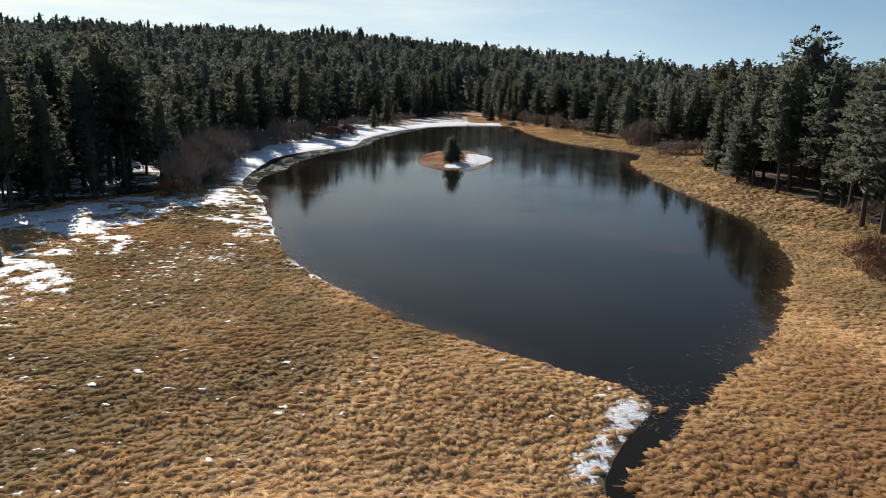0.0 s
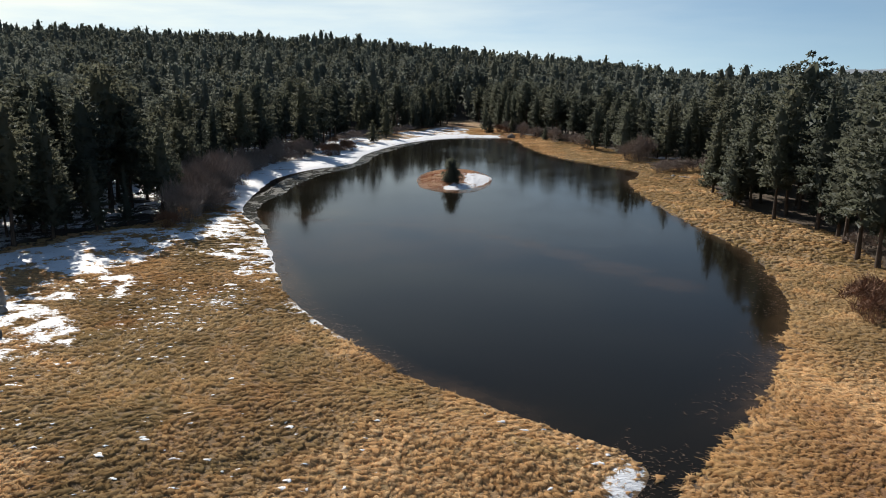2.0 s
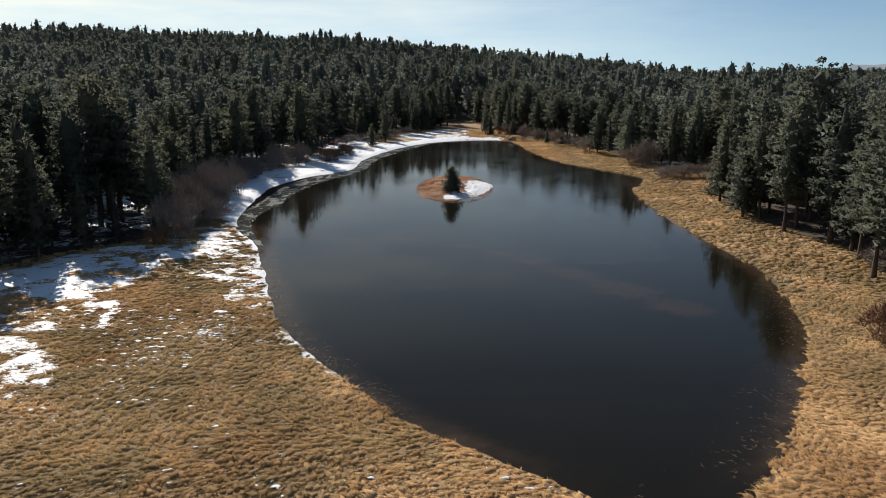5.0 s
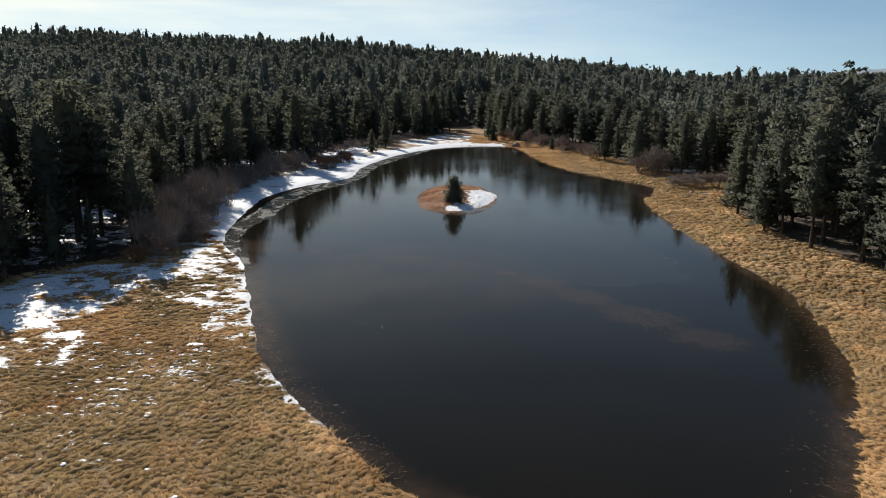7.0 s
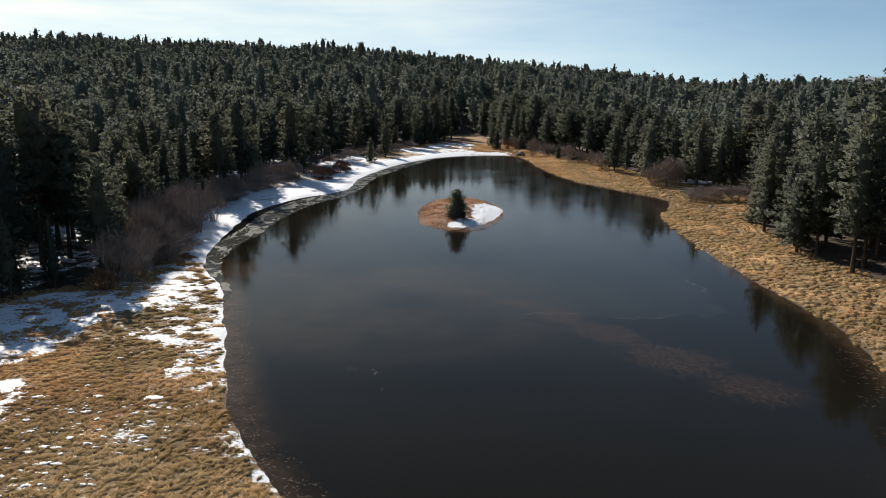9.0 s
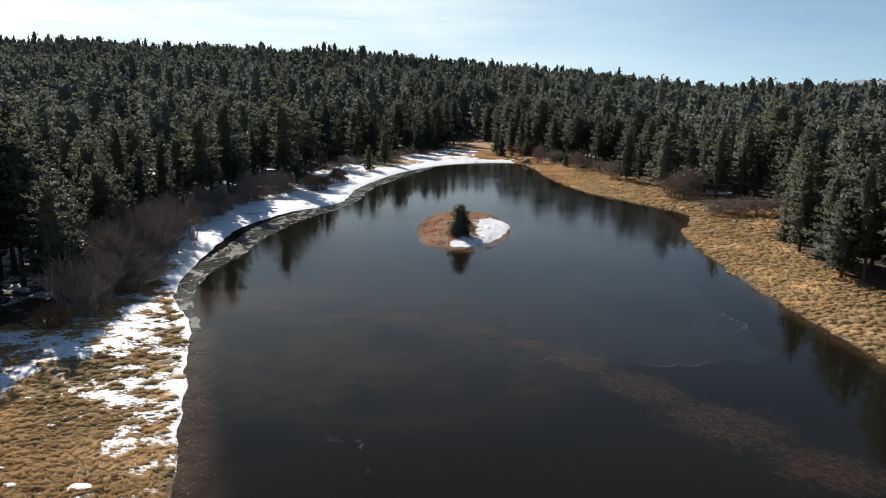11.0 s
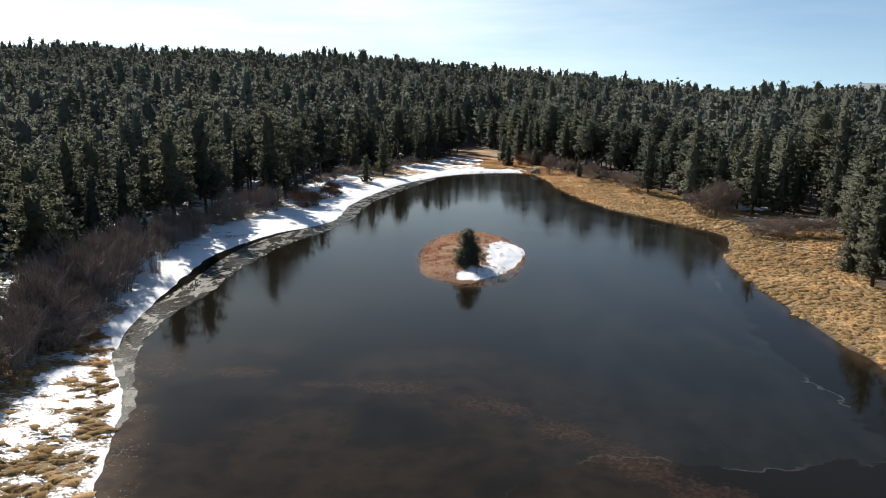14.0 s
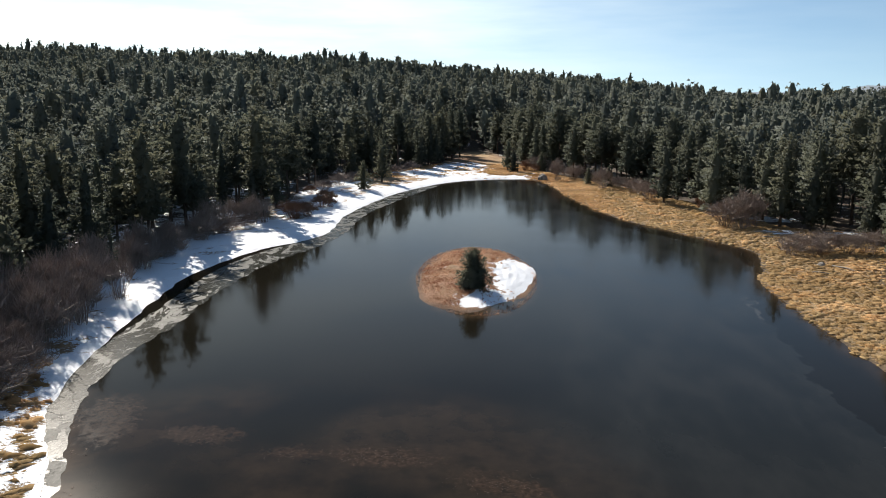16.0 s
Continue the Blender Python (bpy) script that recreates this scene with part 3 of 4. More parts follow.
def crown_arrays(seed, high, bare, wide, spire, round_top, boughs, sprays, spray_size, heart=(9, 7, 0.4)):
    """A conifer crown: tiers of flat boughs hung with needle sprays round a dense heart, and the way each spray faces."""
    rng = np.random.default_rng(seed)
    v, facing = [], []
    turn = rng.uniform(0, 6.28)
    for i in range(boughs):
        u = 1 - (1 - (i + rng.uniform(0, 0.9)) / boughs) ** 0.7
        turn += 2.4 + rng.normal(0, 0.3)
        long = reach_at(u, wide, spire, round_top) * (rng.uniform(0.58, 1.25) if u < 0.9 else rng.uniform(0.6, 0.9))
        way = np.array([math.cos(turn), math.sin(turn), 0.0])
        across = np.array([-way[1], way[0], 0.0])
        slope = -0.22 * (1 - u) + 0.4 * u * (1 - round_top) + rng.normal(0, 0.1)
        half = 0.3 * long + 0.25
        n = max(5, int(sprays * (0.45 + 0.55 * min(1.0, long / wide))))
        f = 0.4 + 0.66 * rng.uniform(0, 1, n) ** 0.75
        t = rng.uniform(-1, 1, n)
        rise = 0.42 * half * (1 - t * t) * rng.uniform(-0.5, 1.0, n)
        p = way * (long * f)[:, None] + across * (half * t * (1.1 - 0.5 * f))[:, None]
        p[:, 2] += high * (bare + (0.96 - bare) * u) + slope * long * f + 0.1 * long * f * f + rise
        d = way * 0.5 + across * (0.3 * t)[:, None] + np.array([0, 0, 0.6]) + rng.normal(0, 0.32, (n, 3))
        d /= np.linalg.norm(d, axis=1, keepdims=True)
        plane = d + rng.normal(0, 0.45, (n, 3))
        along = way * 0.9 + across * (0.5 * t)[:, None] + rng.normal(0, 0.5, (n, 3)) + (0, 0, 0.25)
        side = np.cross(along, plane)
        side /= np.maximum(np.linalg.norm(side, axis=1, keepdims=True), 1e-6)
        along /= np.maximum(np.linalg.norm(along, axis=1, keepdims=True), 1e-6)
        s = spray_size * rng.uniform(0.65, 1.3, (n, 1)) * (1.05 - 0.35 * u)
        v.append(np.stack([p - side * s * 0.36 - along * s * 0.4, p + side * s * 0.36 - along * s * 0.4, p + along * s * 0.6], 1).reshape(-1, 3))
        facing.append(np.repeat(d, 3, 0))
    if round_top < 0.35:
        tip = np.array([(-0.2, -0.1, 0.91), (0.2, -0.1, 0.91), (0, 0.02, 0.985), (-0.1, 0.2, 0.92), (0.05, -0.22, 0.92), (0.03, 0, 0.98)]) * (wide * 0.4, wide * 0.4, high)
        v.append(tip)
        facing.append(np.tile((0.0, -0.3, 0.95), (6, 1)))
    v, facing = np.concatenate(v), np.concatenate(facing)
    hv, hf = heart_arrays(rng, high, bare, wide, spire, round_top, *heart)
    hn = np.concatenate([hv[:, :2] / np.maximum(np.linalg.norm(hv[:, :2], axis=1, keepdims=True), 0.1), np.full((len(hv), 1), 0.3)], -1)
    return np.concatenate([v, hv]), np.concatenate([np.arange(len(v)).reshape(-1, 3), hf + len(v)]), np.concatenate([facing, hn / np.linalg.norm(hn, axis=1, keepdims=True)])


def trunk_arrays(high, thick, seed, sides=7, rings=7, limbs=0, bare=0.3, wide=3.0):
    """A tapered, slightly bent trunk, with dead limbs low down."""
    rng = np.random.default_rng(seed)
    v, f = [], []
    bend = rng.normal(0, 0.05, 2)

    def tube(points, radii, m):
        base = len(v)
        for p, r in zip(points, radii):
            for k in range(m):
                a = 2 * math.pi * k / m
                v.append((p[0] + r * math.cos(a), p[1] + r * math.sin(a), p[2]))
        for i in range(len(points) - 1):
            for k in range(m):
                a, b = base + i * m + k, base + i * m + (k + 1) % m
                f.append((a, b, b + m, a + m))

    us = np.linspace(0, 1, rings)
    tube([(bend[0] * high * u * u * 0.3, bend[1] * high * u * u * 0.3, high * 0.97 * u - 0.3) for u in us], [thick * ((1 - u) * 0.9 + 0.06 + 0.35 * max(0, 0.12 - u) / 0.12) for u in us], sides)
    for i in range(limbs):
        z, a = high * rng.uniform(bare * 0.35, 0.8), rng.uniform(0, 6.28)
        long = wide * rng.uniform(0.4, 0.75) * (1 - z / high)
        tube([(math.cos(a) * long * u, math.sin(a) * long * u, z + 0.25 * long * u * (1 - u) + rng.normal(0, 0.03)) for u in (0, 0.5, 1)], (0.06, 0.04, 0.015), 3)
    return np.array(v), np.array(f)


# name: height, bare part of the trunk, half width, spire, round top, boughs, sprays a bough, spray size
KINDS = {
    "tall_pine": (19.0, 0.26, 3.3, 0.6, 0.55, 86, 27, 0.62),
    "old_pine": (20.0, 0.4, 4.0, 0.4, 0.93, 84, 32, 0.66),
    "young_pine": (12.0, 0.12, 2.7, 0.7, 0.4, 62, 24, 0.52),
    "fir": (17.0, 0.12, 3.0, 0.75, 0.22, 94, 25, 0.58),
    "slim_fir": (14.0, 0.08, 2.2, 0.9, 0.05, 70, 20, 0.5),
    "small_pine": (6.5, 0.05, 1.9, 0.8, 0.2, 46, 22, 0.42),
}
LABELS = {
    "tall_pine": ("tall dark green pine with a bare lower trunk", "pine_tree"),
    "old_pine": ("old broad pine with a rounded open crown", "pine_tree"),
    "young_pine": ("young green pine branched nearly to the ground", "pine_tree"),
    "fir": ("dark pointed fir branched to the ground", "fir_tree"),
    "slim_fir": ("slim dark fir with a narrow spire", "fir_tree"),
    "small_pine": ("small bushy green pine", "pine_tree"),
}


def conifer(kind, seed):
    high, bare, wide, spire, top, boughs, sprays, size = KINDS[kind]
    label, name = LABELS[kind]
    root = tagged(new(name), label, "tree", "conifers round the pond")
    v, f = trunk_arrays(high, 0.013 * high + 0.03, seed, limbs=9, bare=bare, wide=wide)
    mesh_np("trunk", v, f, BARK, root, flat=False)
    v, f, facing = crown_arrays(seed, high, bare, wide, spire, top, boughs, sprays, size)
    mesh_np("crown", v, f, FIR if "fir" in kind else PINE, root, normals=facing)
    return root


def jittered(x0, x1, y0, y1, step, rng, spread=0.45):
    u, v = np.meshgrid(np.arange(x0, x1, step), np.arange(y0, y1, step))
    u, v = u.ravel(), v.ravel()
    return u + rng.uniform(-spread, spread, len(u)) * step, v + rng.uniform(-spread, spread, len(v)) * step


rng = np.random.default_rng(7)
protos = {}
for n, kind in enumerate(KINDS):
    for variant in range(2):
        protos[kind, variant] = conifer(kind, 31 + 7 * n + variant)
used = set()


def place_tree(kind, x, y, scale=1.0, turn=None, variant=None):
    variant = int(rng.integers(2)) if variant is None else variant
    z = float(ground_at([x], [y])[0][0])
    src = protos[kind, variant]
    turn = rng.uniform(0, 360) if turn is None else turn
    if (kind, variant) not in used:
        used.add((kind, variant))
        src.matrix_basis = Matrix.Translation((x, y, z - 0.05)) @ pose(0, 0, 0, 0, 0, turn) @ Matrix.Scale(scale, 4)
        return src
    m = Matrix.Translation((x, y, z - 0.05)) @ pose(0, 0, 0, rng.normal(0, 1.2), rng.normal(0, 1.2), turn)
    ob = copy_thing(src, m)
    ob.scale = (scale, scale, scale)
    return ob


# single trees that stand before the wood: kind, x, y, scale
SINGLE = [("young_pine", 37.4, 209, 1.08), ("young_pine", 9.5, 277, 0.8), ("small_pine", 11.1, 273.7, 1.05), ("small_pine", -25.2, 227, 1.05), ("young_pine", -22.9, 243.6, 0.85), ("tall_pine", -37.9, 235.9, 1.0),
          ("old_pine", 53, 117, 1.2), ("young_pine", 42.1, 192.5, 1.12), ("young_pine", 57.7, 169.2, 1.05), ("tall_pine", 56.2, 184.4, 0.85), ("small_pine", 45.2, 137, 0.8), ("small_pine", 27.5, 243, 0.7), ("small_pine", 31.5, 238, 0.85),
          ("tall_pine", 43.6, 80, 0.95), ("fir", 46.5, 76, 1.0), ("tall_pine", 46.4, 88.5, 0.9), ("fir", 49, 84, 1.05), ("tall_pine", 44.2, 104, 0.9), ("young_pine", 42.6, 115, 0.9), ("fir", 43.8, 129, 0.85), ("tall_pine", 47, 97, 1.0),
          ("small_pine", -38, 99.5, 0.75), ("small_pine", -37.5, 117, 0.6), ("slim_fir", -40.5, 120.5, 0.6), ("slim_fir", -41.0, 138.2, 0.45),
          ("tall_pine", -47.5, 79, 0.9), ("fir", -45.5, 83.5, 0.85), ("young_pine", -42.6, 88, 0.75), ("fir", -51, 75, 1.0), ("tall_pine", -55.5, 71, 1.0), ("fir", -48.5, 87, 1.0), ("young_pine", -53, 81, 1.1), ("slim_fir", -40.8, 92.5, 0.6), ("fir", -60, 66, 1.1), ("fir", -57.5, 78, 1.1),
          ("fir", -12, 306, 1.0), ("fir", -7.5, 316, 1.1), ("tall_pine", -5, 326, 1.0), ("fir", -13.5, 292, 0.8), ("young_pine", -16, 283, 0.9), ("tall_pine", 17.5, 297, 1.0), ("fir", 20.5, 288, 0.9), ("young_pine", 22.5, 280, 1.1),
          ("young_pine", 15.5, 304, 1.0), ("fir", 15, 312, 1.0), ("tall_pine", 13.5, 325, 1.0), ("young_pine", -31.5, 252, 0.9), ("fir", -28, 263, 0.9)]
for kind, x, y, scale in SINGLE:
    place_tree(kind, x, y, scale)

tx, ty = jittered(-110, 110, 36, 380, 5.9, rng, 0.38)
_, td, tw = ground_at(tx, ty)
glade = (spot(tx, ty, 37, 298, 6.5, 30, -8) > 0)
tw[glade] = -1
front = (tw > 0.5) & ((tw < 12) | (ty < 125) & (tw < 26)) & (ty > 74) & (np.abs(tx) < 80) & (np.hypot(tx, ty) < 345)
spots = np.stack([tx[front], ty[front]], -1)
spots = spots[np.argsort(spots[:, 1])]
for x, y in spots[:290]:
    u = rng.uniform()
    deep = float(outside([x], [y], WOOD_EDGE)[0])
    kind = "tall_pine" if u < 0.36 else "old_pine" if u < 0.5 else "young_pine" if u < (0.72 if deep < 5 else 0.58) else "fir" if u < 0.88 else "slim_fir" if u < 0.97 else "small_pine"
    place_tree(kind, float(x), float(y), rng.uniform(0.7, 1.05) if x > -34 or y > 122 else rng.uniform(0.85, 1.1) if deep > 7 else rng.uniform(0.5, 0.75))


def scatter(sources, x, y, z, scale, rng):
    """Many trees in one mesh: copies of the source arrays, turned and scaled."""
    vs, fs, ns, tones, base = [], [], [], [], 0
    pick = rng.integers(len(sources), size=len(x))
    for i, (sv, sf, sn) in enumerate(sources):
        m = np.flatnonzero(pick == i)
        if not len(m):
            continue
        a, s, h = rng.uniform(0, 6.28, len(m)), scale[m], scale[m] * rng.uniform(0.8, 1.2, len(m))
        c, n = np.cos(a), np.sin(a)
        p = np.empty((len(m), len(sv), 3), np.float32)
        p[:, :, 0] = (sv[None, :, 0] * c[:, None] - sv[None, :, 1] * n[:, None]) * s[:, None] + x[m][:, None]
        p[:, :, 1] = (sv[None, :, 0] * n[:, None] + sv[None, :, 1] * c[:, None]) * s[:, None] + y[m][:, None]
        p[:, :, 2] = sv[None, :, 2] * h[:, None] + z[m][:, None]
        vs.append(p.reshape(-1, 3))
        q = np.empty(p.shape, np.float32)
        q[:, :, 0] = sn[None, :, 0] * c[:, None] - sn[None, :, 1] * n[:, None]
        q[:, :, 1] = sn[None, :, 0] * n[:, None] + sn[None, :, 1] * c[:, None]
        q[:, :, 2] = sn[None, :, 2]
        ns.append(q.reshape(-1, 3))
        tones.append(np.repeat(rng.uniform(0, 1, len(m)), len(sv)))
        fs.append((sf[None] + (np.arange(len(m)) * len(sv))[:, None, None]).reshape(-1, sf.shape[1]) + base)
        base += len(m) * len(sv)
    return np.concatenate(vs), np.concatenate(fs), np.concatenate(tones), np.concatenate(ns)


# farther conifers: height, bare part, half width, spire, round top
SHAPES = [(18.5, 0.26, 3.3, 0.6, 0.6), (18.5, 0.35, 4.1, 0.5, 0.85), (13.0, 0.12, 2.8, 0.7, 0.5), (16.5, 0.1, 2.9, 0.75, 0.25), (16.5, 0.3, 3.8, 0.5, 0.75), (20.0, 0.3, 3.4, 0.55, 0.65), (14.5, 0.1, 2.4, 0.8, 0.2), (21.0, 0.36, 3.8, 0.5, 0.7)]


def mid_sources(boughs, sprays, size, heart):
    out = []
    for n, (high, bare, wide, spire, top) in enumerate(SHAPES):
        v, f, facing = crown_arrays(90 + n, high, bare, wide, spire, top, boughs, sprays, size, heart)
        t = np.array([(-0.22, 0, -0.5), (0.22, -0.1, -0.5), (0, 0.22, -0.5), (0, 0, high * 0.9)])
        out.append((np.concatenate([v, t]), np.concatenate([f, np.array([(0, 1, 3), (1, 2, 3), (2, 0, 3)]) + len(v)]), np.concatenate([facing, [(-1, 0, 0), (0.7, -0.7, 0), (0, 1, 0), (0, 0, 1)]])))
    return out


rest = (tw > 0.5) & ~front & (np.abs(tx) < 108)
mx, my = tx[rest], ty[rest]
left_over = spots[290:]
mx, my = np.concatenate([mx, left_over[:, 0]]), np.concatenate([my, left_over[:, 1]])
ex, ey = jittered(-330, 330, 60, 520, 7.0, rng, 0.4)
_, _, ew = ground_at(ex, ey)
view = np.abs(ex) < 0.66 * (ey + 12) + 4
ring = (ew > 3) & view & ((np.abs(ex) > 108) | (ey > 378)) & (ey > 90)
mx, my = np.concatenate([mx, ex[ring]]), np.concatenate([my, ey[ring]])
keep = np.abs(mx) < 0.66 * (my + 12) + 16
mx, my = mx[keep], my[keep]
mz = ground_at(mx, my)[0]
mscale = (0.55 + 0.5 * rng.uniform(0, 1, len(mx)) ** 0.8) * (0.85 + 0.3 * waves(mx, my, 40, 27))
close = np.hypot(mx, my - 55) < 175
for part_of, sizes, label in ((close, (56, 18, 0.76, (7, 6, 0.38)), "dense dark conifer wood behind the trees of the bank"), (~close, (30, 11, 1.15, (5, 6, 0.52)), "dark conifer wood rising away from the pond")):
    v, f, tone, facing = scatter(mid_sources(*sizes), mx[part_of], my[part_of], mz[part_of] - 0.1, mscale[part_of], rng)
    tagged(mesh_np("woodland", v, f, HAZED_WOODS, attrs={"tone": tone}, normals=facing), label, "woods", kind="stuff")

fx, fy = jittered(-960, 960, 500, 1560, 12.5, rng, 0.42)
keep = np.abs(fx) < 0.62 * fy + 10
fx, fy = fx[keep], fy[keep]
ax, ay = jittered(-330, 330, 520, 760, 13.0, rng)
fx, fy = np.concatenate([fx, ax]), np.concatenate([fy, ay])
thin = waves(fx, fy, 60, 21) > 0.3
fx, fy = fx[thin], fy[thin]
fz = ground_at(fx, fy)[0]
v, f, tone, facing = scatter(mid_sources(12, 5, 1.75, (4, 5, 0.75)), fx, fy, fz - 0.5, (0.65 + 0.5 * rng.uniform(0, 1, len(fx)) ** 1.3) * (0.8 + 0.5 * waves(fx, fy, 45, 23)), rng)
far_wood = mesh_np("far_woodland", v, f, HAZED_WOODS, attrs={"tone": tone}, normals=facing)
tagged(far_wood, "conifer forest covering the distant hillside", "woods", kind="stuff")

# ---- a far mountain beyond the woods, its blue haze painted into the rock ----
mx, mz = np.linspace(1300, 3100, 60), []
for i, x in enumerate(mx):
    mz.append(62 + 50 * math.exp(-((x - 2330) / 330) ** 2) + 16 * noise.noise((x * 0.006, 2, 0)) + 7 * noise.noise((x * 0.02, 5, 0)))
v = [(x, 4300 - 30 * math.sin(x * 0.01), h) for x, h in zip(mx, mz)] + [(x, 4000, -20) for x in mx] + [(x, 4600, -20) for x in mx]
n = len(mx)
f = [(i, i + 1, n + i + 1, n + i) for i in range(n - 1)] + [(i + 1, i, 2 * n + i, 2 * n + i + 1) for i in range(n - 1)]
tagged(mesh_np("backdrop", v, f, HAZED_ROCK, flat=False), "distant blue-grey mountain beyond the forest", "mountain", kind="structure")

# ---- island ----
ix, iy, irx, iry = ISLAND
rings, sides = 34, 96
v, snow, rusty, wet = [], [], [], []
for i in range(rings):
    u = i / (rings - 1) * 1.08
    for k in range(sides):
        a = 2 * math.pi * k / sides
        wob = 1 + 0.07 * math.sin(2 * a + 0.6) + 0.05 * math.sin(3 * a + 2.0) + 0.03 * math.sin(7 * a)
        x, y = ix + irx * u * wob * math.cos(a), iy + iry * u * wob * math.sin(a)
        rise = 0.95 * (1 - u * u) - 0.06
        rise += (0.3 * noise.noise((x * 0.5, y * 0.5, 3)) + 0.2 * noise.noise((x * 1.6, y * 1.6, 5))) * max(0, 1 - u ** 4)
        v.append((x, y, rise))
        s = 1 - ((x - (ix + 6.8)) / 5.4) ** 2 - ((y - (iy - 5.5)) / 17) ** 2
        s2 = 1 - ((x - (ix + 2.4)) / 4.6) ** 2 - ((y - (iy - 13.5)) / 4.4) ** 2
        snow.append(0.5 + max(0.1, min(0.85, 0.75 * max(s, s2) + 0.42)) + 0.5 * noise.noise((x * 0.9, y * 0.9, 7)) + 0.3 * noise.noise((x * 2.3, y * 2.3, 8)) if u < 0.93 + 0.03 * math.sin(5 * a + 1) else 0.0)
        rusty.append(min(1.0, 0.25 + 0.9 * max(0, u - 0.45) + 0.5 * max(0, noise.noise((x * 0.35, y * 0.35, 9)))))
        wet.append(max(0.0, (u - 0.88 + 0.06 * noise.noise((x * 0.8, y * 0.8, 4))) / 0.08) * 0.75)
quads = [(i * sides + k, i * sides + (k + 1) % sides, (i + 1) * sides + (k + 1) % sides, (i + 1) * sides + k) for i in range(rings - 1) for k in range(sides)]
island = mesh_np("island", v, quads, ISLAND_GROUND, flat=False, attrs={"snow": snow, "rust": rusty, "wood": [0.0] * len(v), "mud": np.clip(wet, 0, 1)})
tagged(island, "small grassy island with snow on one side", "island", kind="structure")
isle_tree = tagged(new("pine_tree"), "single bushy dark pine on the small island", "tree")
v, f = trunk_arrays(4.6, 0.12, 3, limbs=0)
mesh_np("trunk", v, f, BARK, isle_tree, flat=False)
v, f, facing = crown_arrays(77, 4.8, 0.0, 1.75, 0.65, 0.4, 170, 24, 0.26, (9, 9, 0.7))
mesh_np("crown", v, f, PINE, isle_tree, normals=facing)
isle_tree.location = (-0.7, 137.3, 0.5)

# ---- ice ----
def sheet(name, line, z, material, label, category, kind="structure"):
    """A flat sheet with a closed outline."""
    bm = bmesh.new()
    verts = [bm.verts.new((x, y, z)) for x, y in line]
    face = bm.faces.new(verts)
    bmesh.ops.triangulate(bm, faces=[face])
    me = bpy.data.meshes.new(name)
    bm.to_mesh(me)
    bm.free()
    me.materials.append(material)
    return tagged(new(name, me), label, category, kind=kind)


def ragged(line, amount, size, seed):
    """The outline with a broken edge."""
    line = np.array(line)
    turn = np.roll(line, -1, 0) - np.roll(line, 1, 0)
    out = np.stack([turn[:, 1], -turn[:, 0]], -1) / np.maximum(np.linalg.norm(turn, axis=1, keepdims=True), 1e-6)
    return line + out * ((waves(line[:, 0], line[:, 1], size, seed) - 0.5) * 2 * amount)[:, None]


shelf = [(-23.4, 90.5), (-25.2, 94.5), (-30.0, 105), (-32.2, 114), (-32.2, 121), (-32.2, 132), (-32.4, 144), (-30.2, 156.5), (-25.4, 167.2), (-23.6, 176), (-23.8, 191), (-21, 210), (-16, 230), (-9, 246),
         (-9, 240), (-12.4, 228), (-16.4, 211), (-20, 193), (-20.6, 176), (-22, 165.5), (-25, 156), (-27, 149), (-28, 140), (-28.6, 132), (-28.2, 125), (-29.2, 116), (-28.0, 105), (-23.6, 94.5), (-22.9, 90.5)]
sheet("shore_ice", ragged(spline(shelf, 22), 0.4, 1.3, 4), 0.02, SHELF_ICE, "grey cracked ice shelf along the snowy bank", "ice")
# ---- pond weed at the surface ----
rng = np.random.default_rng(12)
vs, fs = [], []
bands = [(-18, 100.8, 2.6, 1.5, 120), (-12, 98.4, 1.6, 0.8, 90), (-6.5, 98.3, 3.2, 1.3, 130), (0.5, 95.2, 3.0, 1.2, 100), (5.5, 91.3, 2.2, 1.4, 100), (9, 87.3, 2.4, 1.8, 110), (12.5, 82.5, 2.6, 2.2, 110), (16, 76.5, 3.4, 3.2, 100), (20.5, 71, 4, 4, 160)]
for cx, cy, rx, ry, n in bands:
    p = np.stack([cx + rng.normal(0, rx * 0.5, n), cy + rng.normal(0, ry * 0.5, n), np.full(n, 0.012)], -1)
    w = rng.normal(0, 1, (n, 3)) * (1, 1, 0.12)
    v, f = blade_fan(rng, p, w, np.full(n, 0.1), 3, 0.0)
    v[:, 2] = 0.004 + np.abs(v[:, 2]) * 0.4
    fs.append(f + sum(len(q) for q in vs))
    vs.append(v)
weed = mesh_np("pond_weed", np.concatenate(vs), np.concatenate(fs), WEED)
tagged(weed, "brown weed breaking the surface of the pond", "pond weed", kind="stuff")

